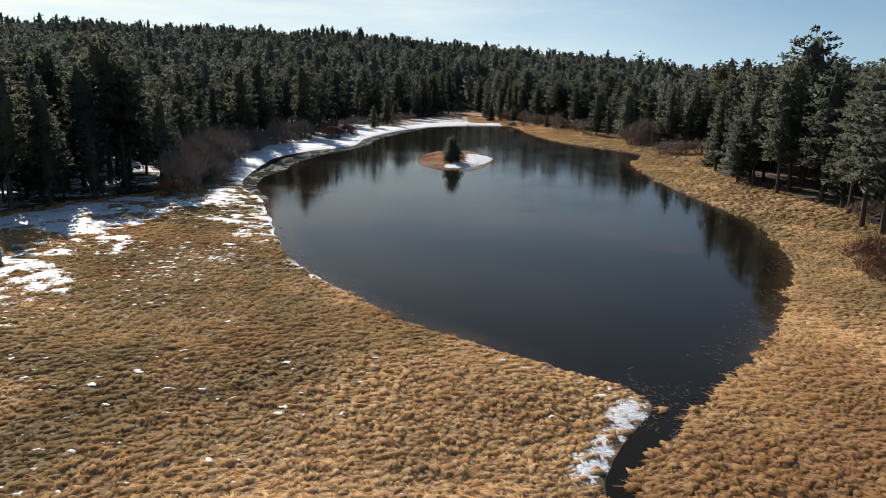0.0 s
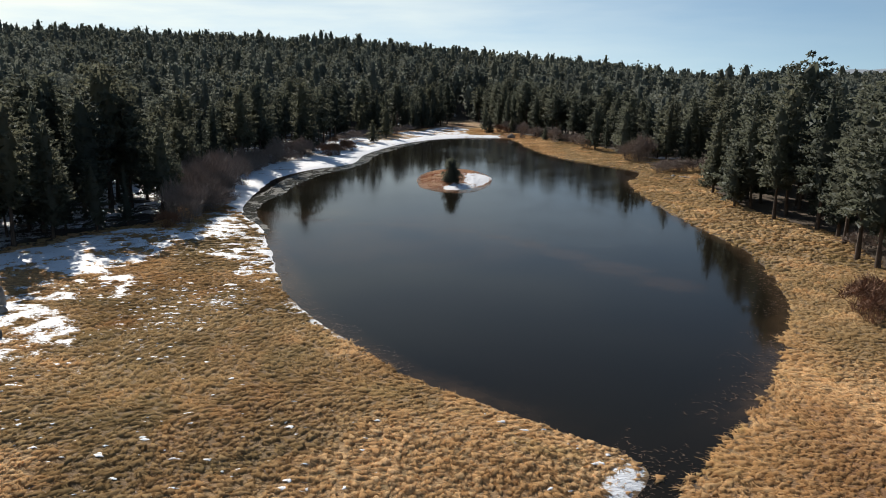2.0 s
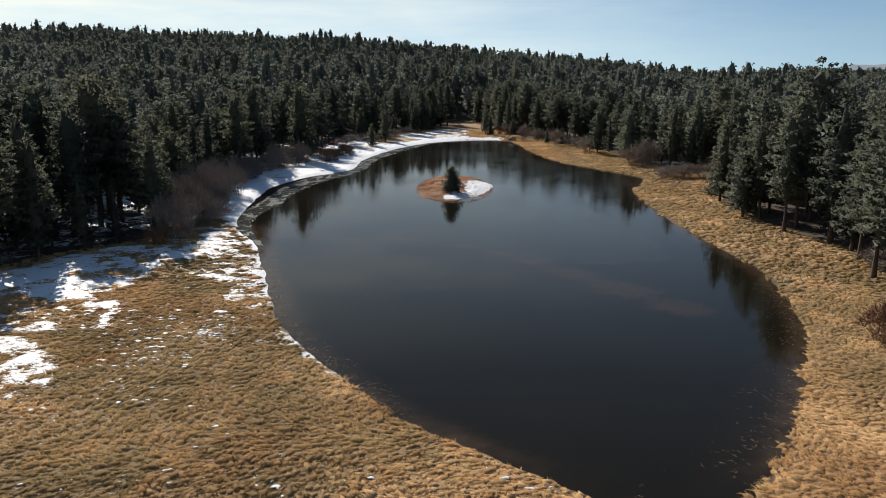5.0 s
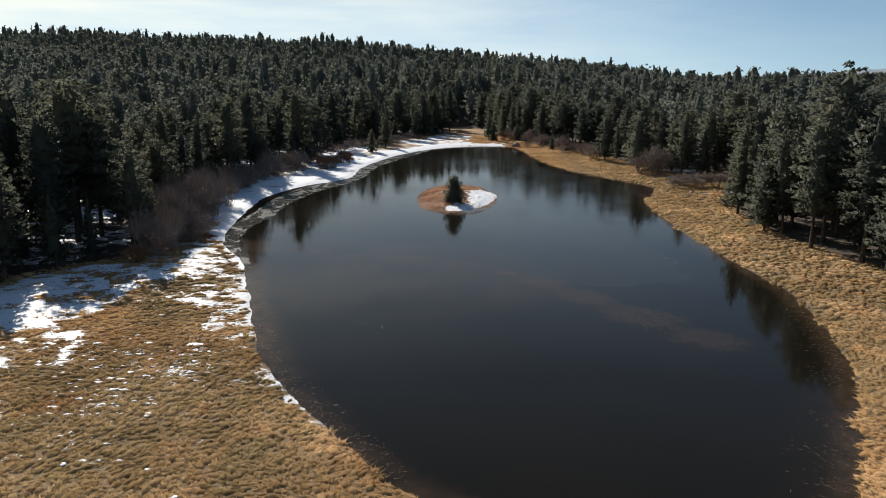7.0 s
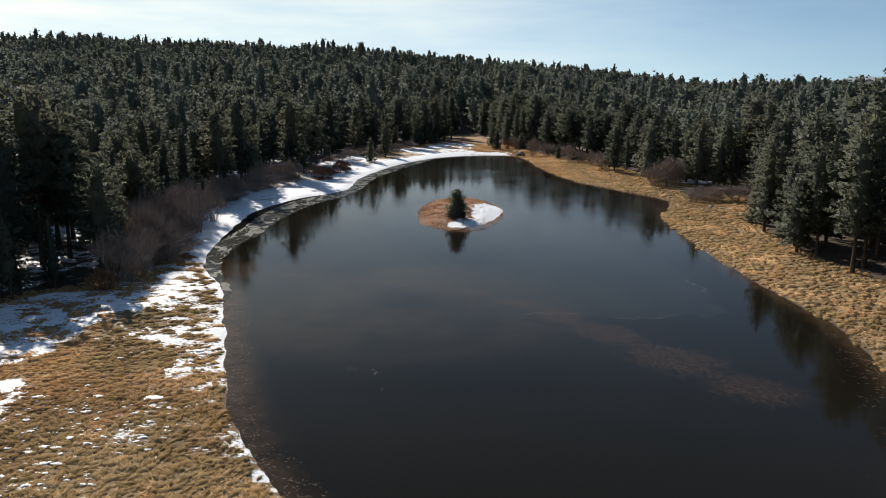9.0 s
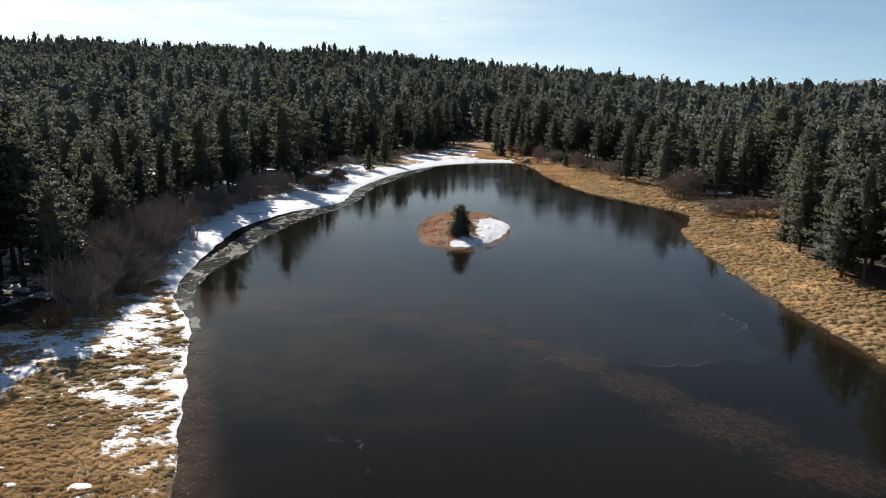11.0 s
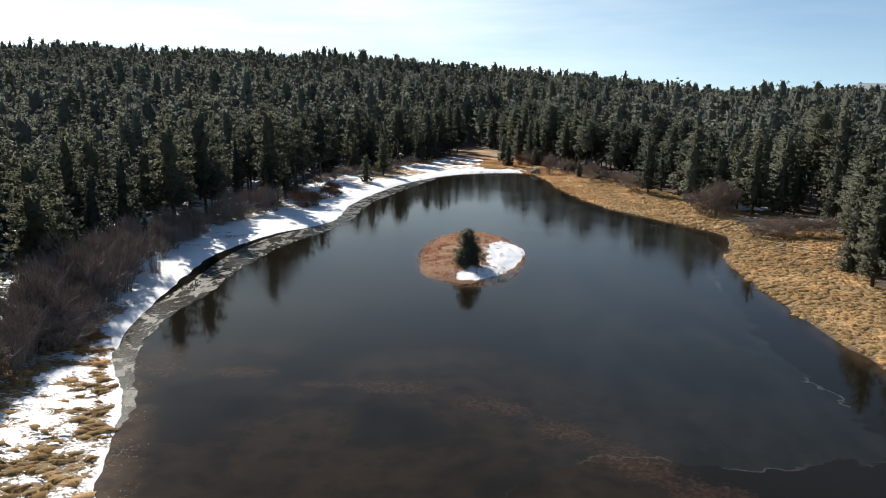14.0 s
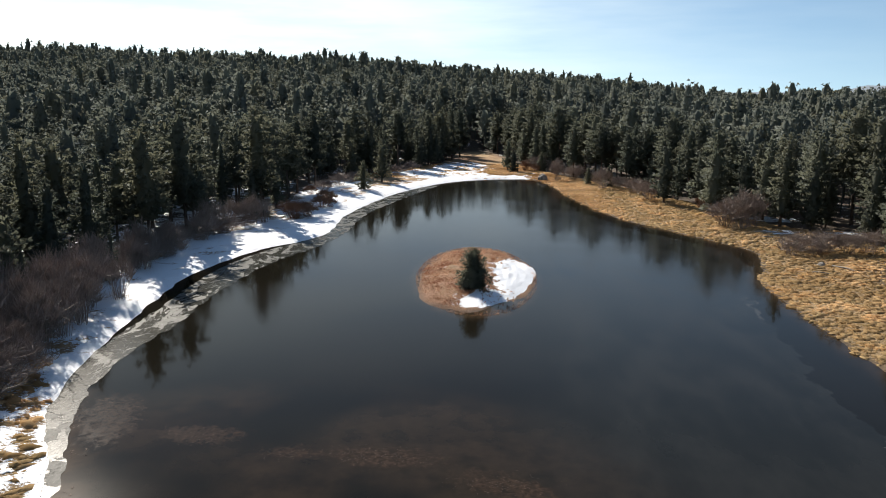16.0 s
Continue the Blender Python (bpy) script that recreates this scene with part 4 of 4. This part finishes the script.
# ---- shrubs ----
def shrub_arrays(seed, high, wide, stems):
    """A leafless bush: bent stems that fork into twigs."""
    rng = np.random.default_rng(seed)
    v, f = [], []

    def stick(points, r):
        base = len(v)
        for i, p in enumerate(points):
            rr = r * (1 - 0.8 * i / (len(points) - 1))
            for k in range(3):
                a = 2.09 * k
                v.append((p[0] + rr * math.cos(a), p[1] + rr * math.sin(a), p[2]))
        for i in range(len(points) - 1):
            for k in range(3):
                a, b = base + 3 * i + k, base + 3 * i + (k + 1) % 3
                f.append((a, b, b + 3, a + 3))

    for s in range(stems):
        a, lean = rng.uniform(0, 6.28), rng.uniform(0.1, 1.0)
        start = np.array([math.cos(a), math.sin(a), 0]) * wide * 0.35 * rng.uniform(0, 1)
        top = np.array([math.cos(a) * wide * lean, math.sin(a) * wide * lean, high * (1 - 0.45 * lean * lean) * rng.uniform(0.7, 1.1)])
        midway = start * 0.4 + top * 0.55 + np.array([0, 0, 0.12 * high]) + rng.normal(0, 0.06 * wide, 3)
        stick([start - (0, 0, 0.1), midway, top], 0.022)
        for t in range(17):
            u = rng.uniform(0.25, 1.0)
            p = midway * (1 - u) + top * u
            q = p + rng.normal(0, 0.2 * wide, 3) * (1, 1, 0.5) + np.array([0, 0, 0.24 * high * rng.uniform(0.3, 1.2)])
            side = np.cross(q - p, rng.normal(0, 1, 3))
            side *= 0.026 / max(np.linalg.norm(side), 1e-6)
            base = len(v)
            v.extend([tuple(p - side), tuple(p + side), tuple(q + side * 0.3), tuple(q - side * 0.3)])
            f.append((base, base + 1, base + 2, base + 3))
    return np.array(v), np.array(f)


def shrub(name, seed, high, wide, stems, material, label):
    v, f = shrub_arrays(seed, high, wide, stems)
    return tagged(mesh_np(name, v, f, material), label, "shrub", "bare shrubs on the banks")


LEFT_THICKET = []
for x, y in WOOD_EDGE:
    if x < -30 and 92 < y < 182 and rng.uniform() < 0.75:
        LEFT_THICKET.append((("tall", "grey", "tall", "red")[int(rng.integers(4))], float(x + rng.uniform(0.3, 3.2)), float(y + rng.uniform(-1.5, 1.5)), float(rng.uniform(0.7, 1.1))))
bush = {
    "grey": shrub("willow_shrub", 1, 2.7, 3.1, 64, TWIG_GREY, "leafless grey willow thicket on the bank"),
    "tall": shrub("willow_shrub", 2, 4.4, 2.6, 52, TWIG_GREY, "tall leafless grey-brown willow at the wood's edge"),
    "red": shrub("dogwood_shrub", 3, 1.9, 1.8, 48, TWIG_RED, "low leafless russet bush beside the water"),
}
BUSHES = LEFT_THICKET + [("tall", 42.8, 180.5, 1.25), ("tall", 45.0, 181.5, 1.15), ("grey", 41.2, 182.5, 1.3), ("grey", 18.5, 280, 1.4), ("tall", 21, 252, 0.95), ("tall", 29.4, 234, 0.95), ("grey", 36, 215, 1.3), ("red", 14.6, 277, 1.3), ("red", 17, 274, 1.0), ("grey", 42.5, 159.5, 0.7), ("grey", 45.5, 159, 0.75), ("grey", -31.7, 234.2, 1.0), ("red", -29.1, 198.6, 1.2), ("red", -27.8, 200, 0.9), ("grey", -30.7, 186.6, 0.9),
          ("grey", 44.2, 188.6, 1.15), ("grey", 53.6, 161.4, 1.0), ("tall", -36, 114.5, 1.1), ("tall", -38.5, 116, 1.2), ("tall", -36.5, 118.5, 1.0), ("tall", -41, 117.5, 1.3), ("tall", -39, 121, 1.25), ("tall", -36.8, 122.5, 1.0), ("tall", -43, 121, 1.3), ("grey", -34.5, 107.5, 1.1), ("tall", -36.5, 106, 1.2), ("grey", -34.2, 104.6, 1.0), ("tall", -38, 109.5, 1.2), ("tall", -35.2, 101, 1.0), ("tall", -38.6, 127, 1.1), ("tall", -40.5, 124, 1.2), ("tall", -37.2, 131.5, 0.9), ("tall", -37.2, 98.5, 1.0), ("tall", -39.5, 102.5, 1.1), ("tall", -38.2, 107, 1.05), ("grey", -35.6, 103.4, 1.0), ("grey", -36.4, 110, 1.0), ("tall", -40.5, 112, 1.1), ("tall", -41.5, 127, 1.1), ("tall", -40, 131, 1.0), ("tall", -42, 135, 1.15),
          ("grey", -38.6, 124.5, 1.0), ("grey", -40.5, 145, 1.0), ("tall", -42.5, 149, 1.0), ("grey", -41, 158, 0.9), ("grey", -38.5, 169, 1.0), ("tall", -39, 175, 0.9), ("red", -31, 184.5, 1.4), ("red", -29.4, 186.6, 1.25), ("red", -33, 188, 1.2), ("red", -29, 206.5, 1.0), ("red", -31, 210, 0.9),
          ("grey", -33, 222, 0.9), ("red", -35, 217, 1.0), ("grey", -30, 246, 0.8), ("grey", -18, 274, 0.9), ("grey", -21, 262, 0.9),
          ("grey", 44.6, 163, 0.85), ("grey", 47.6, 161, 0.95), ("grey", 50.5, 160.5, 0.9), ("grey", 46, 190.5, 1.25), ("tall", 48.6, 189, 0.95), ("grey", 35.2, 226, 1.1), ("grey", 40, 222, 1.0), ("tall", 41.5, 230, 0.8), ("grey", 30, 244, 1.0), ("grey", 25.5, 255, 1.1), ("tall", 22.5, 266, 0.9), ("grey", 27, 262, 1.0),
          ("grey", 53.5, 148, 1.1), ("grey", 50, 143.5, 1.0), ("tall", 50.5, 139, 0.8), ("red", 34.2, 60.5, 1.2), ("red", 36.5, 59, 1.35), ("red", 33.6, 57.6, 1.0), ("red", 36, 62.5, 1.2), ("grey", 47.5, 80, 0.9), ("grey", 46.5, 85, 0.7), ("grey", 33, 236, 0.9), ("red", 43.5, 205, 0.9)]
first = set()
for kind, x, y, scale in BUSHES:
    z = float(ground_at([x], [y])[0][0])
    m = Matrix.Translation((x, y, z - 0.05)) @ pose(0, 0, 0, 0, 0, rng.uniform(0, 360))
    ob = bush[kind] if kind not in first else copy_thing(bush[kind], m)
    first.add(kind)
    ob.matrix_basis = m
    ob.scale = (scale, scale, scale)


# ---- boulders, logs, stumps ----
def boulder(seed, rx, ry, rz, label):
    bm = bmesh.new()
    bmesh.ops.create_icosphere(bm, subdivisions=3, radius=1)
    for p in bm.verts:
        n = p.co.normalized()
        k = 1 + 0.28 * noise.noise(n * 1.3 + Vector((seed, 0, 0))) + 0.1 * noise.noise(n * 4 + Vector((0, seed, 0)))
        p.co = Vector((n.x * rx * k, n.y * ry * k, max(-0.3, n.z * k) * rz))
    me = bpy.data.meshes.new("boulder")
    bm.to_mesh(me)
    bm.free()
    me.materials.append(ROCK)
    me.polygons.foreach_set("use_smooth", [True] * len(me.polygons))
    return tagged(new("boulder", me), label, "rock", "granite boulders")


def log(seed, long, thick, label):
    bm = bmesh.new()
    bmesh.ops.create_cone(bm, cap_ends=True, segments=10, radius1=thick, radius2=thick * 0.6, depth=long)
    bmesh.ops.subdivide_edges(bm, edges=[e for e in bm.edges if abs((e.verts[0].co - e.verts[1].co).z) > long * 0.5], cuts=6)
    for p in bm.verts:
        p.co.x += 0.12 * math.sin(p.co.z * 0.9 + seed) + 0.02 * noise.noise(p.co * 5)
        p.co.y += 0.06 * math.sin(p.co.z * 1.7 + seed)
    me = bpy.data.meshes.new("fallen_log")
    bm.to_mesh(me)
    bm.free()
    me.materials.append(DEADWOOD)
    return tagged(new("fallen_log", me), label, "log", "dead wood on the banks")


BOULDERS = [(39, 324, 2.4, 2.0, 3.0, 21), (36.5, 315, 1.6, 1.4, 1.4, 23), (42, 316, 1.9, 1.5, 1.6, 25), (44, 306, 1.8, 1.6, 1.5, 27), (40, 304, 1.3, 1.1, 1.0, 29), (17.6, 255.5, 1.2, 1.0, 1.3, 31), (-37.6, 57.6, 1.7, 1.4, 2.3, 2), (-33.6, 49.4, 1.9, 1.5, 1.1, 5), (-35.0, 55.6, 0.55, 0.5, 0.5, 7), (33, 262, 2.2, 1.6, 2.4, 9), (36, 258, 1.6, 1.5, 1.3, 11), (18.2, 262, 0.9, 0.8, 0.8, 13), (43.5, 152.6, 0.5, 0.5, 0.4, 15)]
for x, y, rx, ry, rz, seed in BOULDERS:
    ob = boulder(seed, rx, ry, rz, "weathered grey granite boulder among trees" if y > 200 else "grey granite boulder on the snowy meadow edge")
    ob.location = (x, y, float(ground_at([x], [y])[0][0]) + 0.08 * rz)
for x, y, long, thick, turn, seed in [(45.2, 150.5, 3.2, 0.14, 25, 1), (41.5, 147.5, 2.4, 0.11, 60, 2), (44.5, 171.5, 2.6, 0.12, 100, 3), (46, 176, 5.0, 0.16, 80, 4), (54, 172, 4.2, 0.15, 95, 5), (39, 201, 2.5, 0.12, 70, 6)]:
    ob = log(seed, long, thick, "bleached fallen log lying in dry grass")
    ob.matrix_basis = Matrix.Translation((x, y, float(ground_at([x], [y])[0][0]) + thick * 0.7)) @ pose(0, 0, 0, 90, 0, turn)

# ---- snow scraps and tussocks on the meadow ----
rng = np.random.default_rng(19)
bits = 2600
bx, by = rng.uniform(-42, 12, bits), 22 + 78 * rng.uniform(0, 1, bits)
bx[1500:], by[1500:] = rng.uniform(-34, -12, 1100), rng.uniform(52, 99, 1100)
bz, bd, bw = ground_at(bx, by)
ok = (bd > 0.6) & (bw < -2) & (waves(bx, by, 7, 31) > 0.5)
vs, fs = [], []
for x, y, z in zip(bx[ok], by[ok], bz[ok]):
    r, m, base = 0.04 + (0.13 + 0.14 * (y > 64)) * rng.uniform() ** 2, 9, sum(len(q) for q in vs)
    a = np.arange(m) / m * 6.283
    rad = r * rng.uniform(0.3, 2.0, m)
    rim = np.stack([x + rad * np.cos(a) * 1.3, y + rad * np.sin(a) * 0.8, np.full(m, z + 0.05)], -1)
    mid_ring = np.stack([x + rad * 0.7 * np.cos(a) * 1.3, y + rad * 0.7 * np.sin(a) * 0.8, z + 0.075 + 0.1 * r * rng.uniform(0, 1, m)], -1)
    vs.append(np.concatenate([rim, mid_ring, [(x, y, z + 0.08 + 0.08 * r)]]))
    for k in range(m):
        n = (k + 1) % m
        fs += [(base + k, base + n, base + m + n), (base + k, base + m + n, base + m + k), (base + m + k, base + m + n, base + 2 * m)]
scraps = mesh_np("snow_scraps", np.concatenate(vs), fs, OLD_SNOW, flat=False)
tagged(scraps, "small scraps of old snow between the tussocks", "snow", kind="stuff")


def tussocks(name, x, y, size, blades, label, seed):
    rng = np.random.default_rng(seed)
    z, d, w = ground_at(x, y)
    reach = 0.15 - 1.1 * waves(x, y, 1.5, 55, 2) ** 2 * (x > 7.3 + (y - 27) * 0.55) * (y < 75)
    poking = (y < 36) & (x > 5) & (x < 11) & (d > 0.2) & (rng.uniform(0, 1, len(x)) < 0.3)
    deep = snow_field(x, y, d, w)
    poking |= (deep < 1.22) & (rng.uniform(0, 1, len(x)) < 0.22) & (d > 0.3)
    ok = (d > reach) & (w < 1.5) & ((deep < 0.97) | poking)
    z = np.maximum(z, 0.0)
    x, y, z, size = x[ok], y[ok], z[ok], size[ok]
    n = len(x)
    flow = 6.28 * waves(x, y, 16, 43, 2) + 3.0 * (waves(x, y, 1.3, 44, 2) - 0.5)
    high = size * rng.uniform(0.2, 0.48, n)
    # a shaggy mound, leaning with the flow of the meadow
    k = 5
    t = np.arange(k) / k * 6.283 + rng.uniform(0, 6.28, (n, 1))
    lean = np.stack([np.cos(flow), np.sin(flow)], -1)
    rr = size[:, None] * rng.uniform(0.75, 1.6, (n, k)) * (1 + 0.45 * np.cos(2 * (t - flow[:, None])))
    rim = np.stack([x[:, None] + rr * np.cos(t), y[:, None] + rr * np.sin(t), np.repeat(z[:, None] - 0.05, k, 1)], -1)
    belly = np.stack([x[:, None] + 0.68 * rr * np.cos(t) + 0.25 * (size * lean[:, 0])[:, None], y[:, None] + 0.68 * rr * np.sin(t) + 0.25 * (size * lean[:, 1])[:, None], z[:, None] + high[:, None] * rng.uniform(0.45, 1.0, (n, k))], -1)
    top = np.stack([x + 0.3 * size * lean[:, 0], y + 0.3 * size * lean[:, 1], z + high], -1)
    mound = np.concatenate([rim, belly, top[:, None]], 1).reshape(-1, 3)
    ring = np.stack([np.cos(t), np.sin(t)], -1)
    mn = np.concatenate([np.concatenate([0.7 * ring, np.full((n, k, 1), 0.5)], -1), np.concatenate([0.5 * ring, np.full((n, k, 1), 0.9)], -1), np.tile((0.0, 0.0, 1.0), (n, 1, 1))], 1).reshape(-1, 3)
    # blades that hang over its sides
    c = np.repeat(np.arange(n), blades)
    a = rng.uniform(0, 6.28, len(c))
    q = rng.uniform(0.1, 0.75, len(c))
    out = np.stack([np.cos(a), np.sin(a)], -1) + 0.6 * lean[c]
    root = np.stack([x[c] + 0.25 * size[c] * lean[c, 0] + q * size[c] * np.cos(a) * 1.2, y[c] + 0.25 * size[c] * lean[c, 1] + q * size[c] * np.sin(a) * 1.2, z[c] + high[c] * (0.95 - 0.5 * q)], -1)
    tip = root + np.concatenate([out * (size[c] * rng.uniform(0.6, 1.5, len(c)))[:, None], (size[c] * rng.uniform(-0.22, 0.42, len(c)))[:, None]], -1)
    b = np.arctan2(out[:, 1], out[:, 0]) + 1.571 + rng.normal(0, 0.3, len(c))
    half = np.stack([np.cos(b), np.sin(b), rng.normal(0, 0.2, len(c))], -1) * (0.085 * size[c])[:, None]
    v = np.stack([root - half, root + half, tip], 1).reshape(-1, 3)
    up = np.concatenate([out * 0.45, np.full((len(c), 1), 0.8)], -1) + rng.normal(0, 0.2, (len(c), 3))
    up /= np.linalg.norm(up, axis=1, keepdims=True)
    m = 2 * k + 1
    i = np.arange(n)[:, None] * m + len(v)
    j, nx = np.arange(k), (np.arange(k) + 1) % k
    mf = np.concatenate([np.stack([i + j, i + nx, i + k + nx], -1).reshape(-1, 3), np.stack([i + j, i + k + nx, i + k + j], -1).reshape(-1, 3), np.stack([i + k + j, i + k + nx, np.repeat(i + 2 * k, k, 1)], -1).reshape(-1, 3)])
    mn /= np.linalg.norm(mn, axis=1, keepdims=True)
    ob = mesh_np(name, np.concatenate([v, mound]), np.concatenate([np.arange(len(v)).reshape(-1, 3), mf]), GRASS, normals=np.concatenate([np.repeat(up, 3, 0), mn]), attrs={
        "rust": np.concatenate([np.repeat(rust_at(x, y)[c], 3), np.repeat(rust_at(x, y), m)]), "drab": np.concatenate([np.repeat(drab_at(x, y)[c], 3), np.repeat(drab_at(x, y), m)])})
    return tagged(ob, label, "grass", kind="stuff")


gx1, gy1 = jittered(-48, 48, 20, 76, 0.36, rng, 0.6)
view = np.abs(gx1) < 0.66 * (gy1 + 8)
gx1, gy1 = gx1[view], gy1[view]
tussocks("meadow_grass", gx1, gy1, 0.14 + 0.18 * rng.uniform(0, 1, len(gx1)) ** 1.5, 13, "tawny matted tussock grass of the wet meadow", 51)
gx2, gy2 = jittered(-48, 66, 76, 300, 0.56, rng, 0.6)
view = (gx2 < -14) & (gy2 < 112) | (gx2 > 14) | (gy2 > 255)
gx2, gy2 = gx2[view], gy2[view]
tussocks("bank_grass", gx2, gy2, 0.16 + 0.34 * rng.uniform(0, 1, len(gx2)) ** 2, 11, "straw-coloured grass along the pond's bank", 52)
# flattened red-brown stems in the shallows off the meadow
rx4, ry4 = rng.uniform(3, 34, 26000), rng.uniform(30, 80, 26000)
rd4 = outside(rx4, ry4, SHORE)
wet = (rd4 < 0.2) & (rd4 > -4.5 * rng.uniform(0, 1, len(rx4)) ** 3 - 0.2) & (rx4 > 6 + (ry4 - 30) * 0.5) & (waves(rx4, ry4, 2.2, 71, 2) > 0.42)
n = int(wet.sum())
v, f = blade_fan(rng, np.stack([rx4[wet], ry4[wet], np.full(n, 0.02)], -1), rng.normal(0, 0.8, (n, 3)) * (1, 1, 0.1) + (-0.6, 0.5, 0), rng.uniform(0.12, 0.34, n), 5, 0.0, 0.045)
v[:, 2] = 0.006 + np.abs(v[:, 2]) * 0.25
lx4, ly4 = rng.uniform(-33, -2, 30000), rng.uniform(46, 108, 30000)
ld4 = outside(lx4, ly4, SHORE)
wet = (ld4 < 0.1) & (ld4 > -2.2 * rng.uniform(0, 1, len(lx4)) ** 1.5 - 0.2) & (lx4 < 6) & (waves(lx4, ly4, 1.4, 73, 2) > 0.36)
n = int(wet.sum())
lv, lf = blade_fan(rng, np.stack([lx4[wet], ly4[wet], np.full(n, 0.02)], -1), rng.normal(0, 0.8, (n, 3)) * (1, 1, 0.1), rng.uniform(0.1, 0.26, n), 5, 0.0, 0.07)
lv[:, 2] = 0.006 + np.abs(lv[:, 2]) * 0.25
v, f = np.concatenate([v, lv]), np.concatenate([f, lf + len(v)])
tagged(mesh_np("shore_reeds", v, f, REED), "flattened red-brown reeds in the shallows", "reeds", kind="stuff")
ga, gr = rng.uniform(0, 6.283, 11000), np.sqrt(rng.uniform(0, 1.0, 11000))
gx3, gy3 = ISLAND[0] + ISLAND[2] * 1.04 * gr * np.cos(ga), ISLAND[1] + ISLAND[3] * 1.04 * gr * np.sin(ga)
bare_side = (((gx3 - ISLAND[0] - 6.8) / 5.0) ** 2 + ((gy3 - ISLAND[1] + 5.5) / 16) ** 2 > 1) & (((gx3 - ISLAND[0] - 2.4) / 4.2) ** 2 + ((gy3 - ISLAND[1] + 13.5) / 4.0) ** 2 > 1) | (gr > 0.94)
gx3, gy3, gr = gx3[bare_side], gy3[bare_side], gr[bare_side]
n = len(gx3)
p = np.stack([gx3, gy3, np.maximum(0.93 * (1 - gr ** 2), 0) + 0.03], -1)
v, f = blade_fan(rng, p, rng.normal(0, 0.6, (n, 3)) + (0.2, 0.1, 0.8), rng.uniform(0.12, 0.27, n) * (1 - 0.4 * (gr > 0.9)), 6, 0.2, 0.09)
ta = rng.uniform(0, 1, (60, 2))
tuft = np.stack([0.2 + 3.6 * ta[:, 0], 131.2 + 6.0 * ta[:, 1], np.full(60, 0.4)], -1)
tv, tf = blade_fan(rng, tuft, rng.normal(0, 0.5, (60, 3)) + (0, 0, 0.7), rng.uniform(0.12, 0.28, 60), 7, 0.2, 0.12)
v, f = np.concatenate([v, tv]), np.concatenate([f, tf + len(v)])
tagged(mesh_np("island_grass", v, f, ISLE_GRASS), "russet dry grass covering the small island", "grass", kind="stuff")
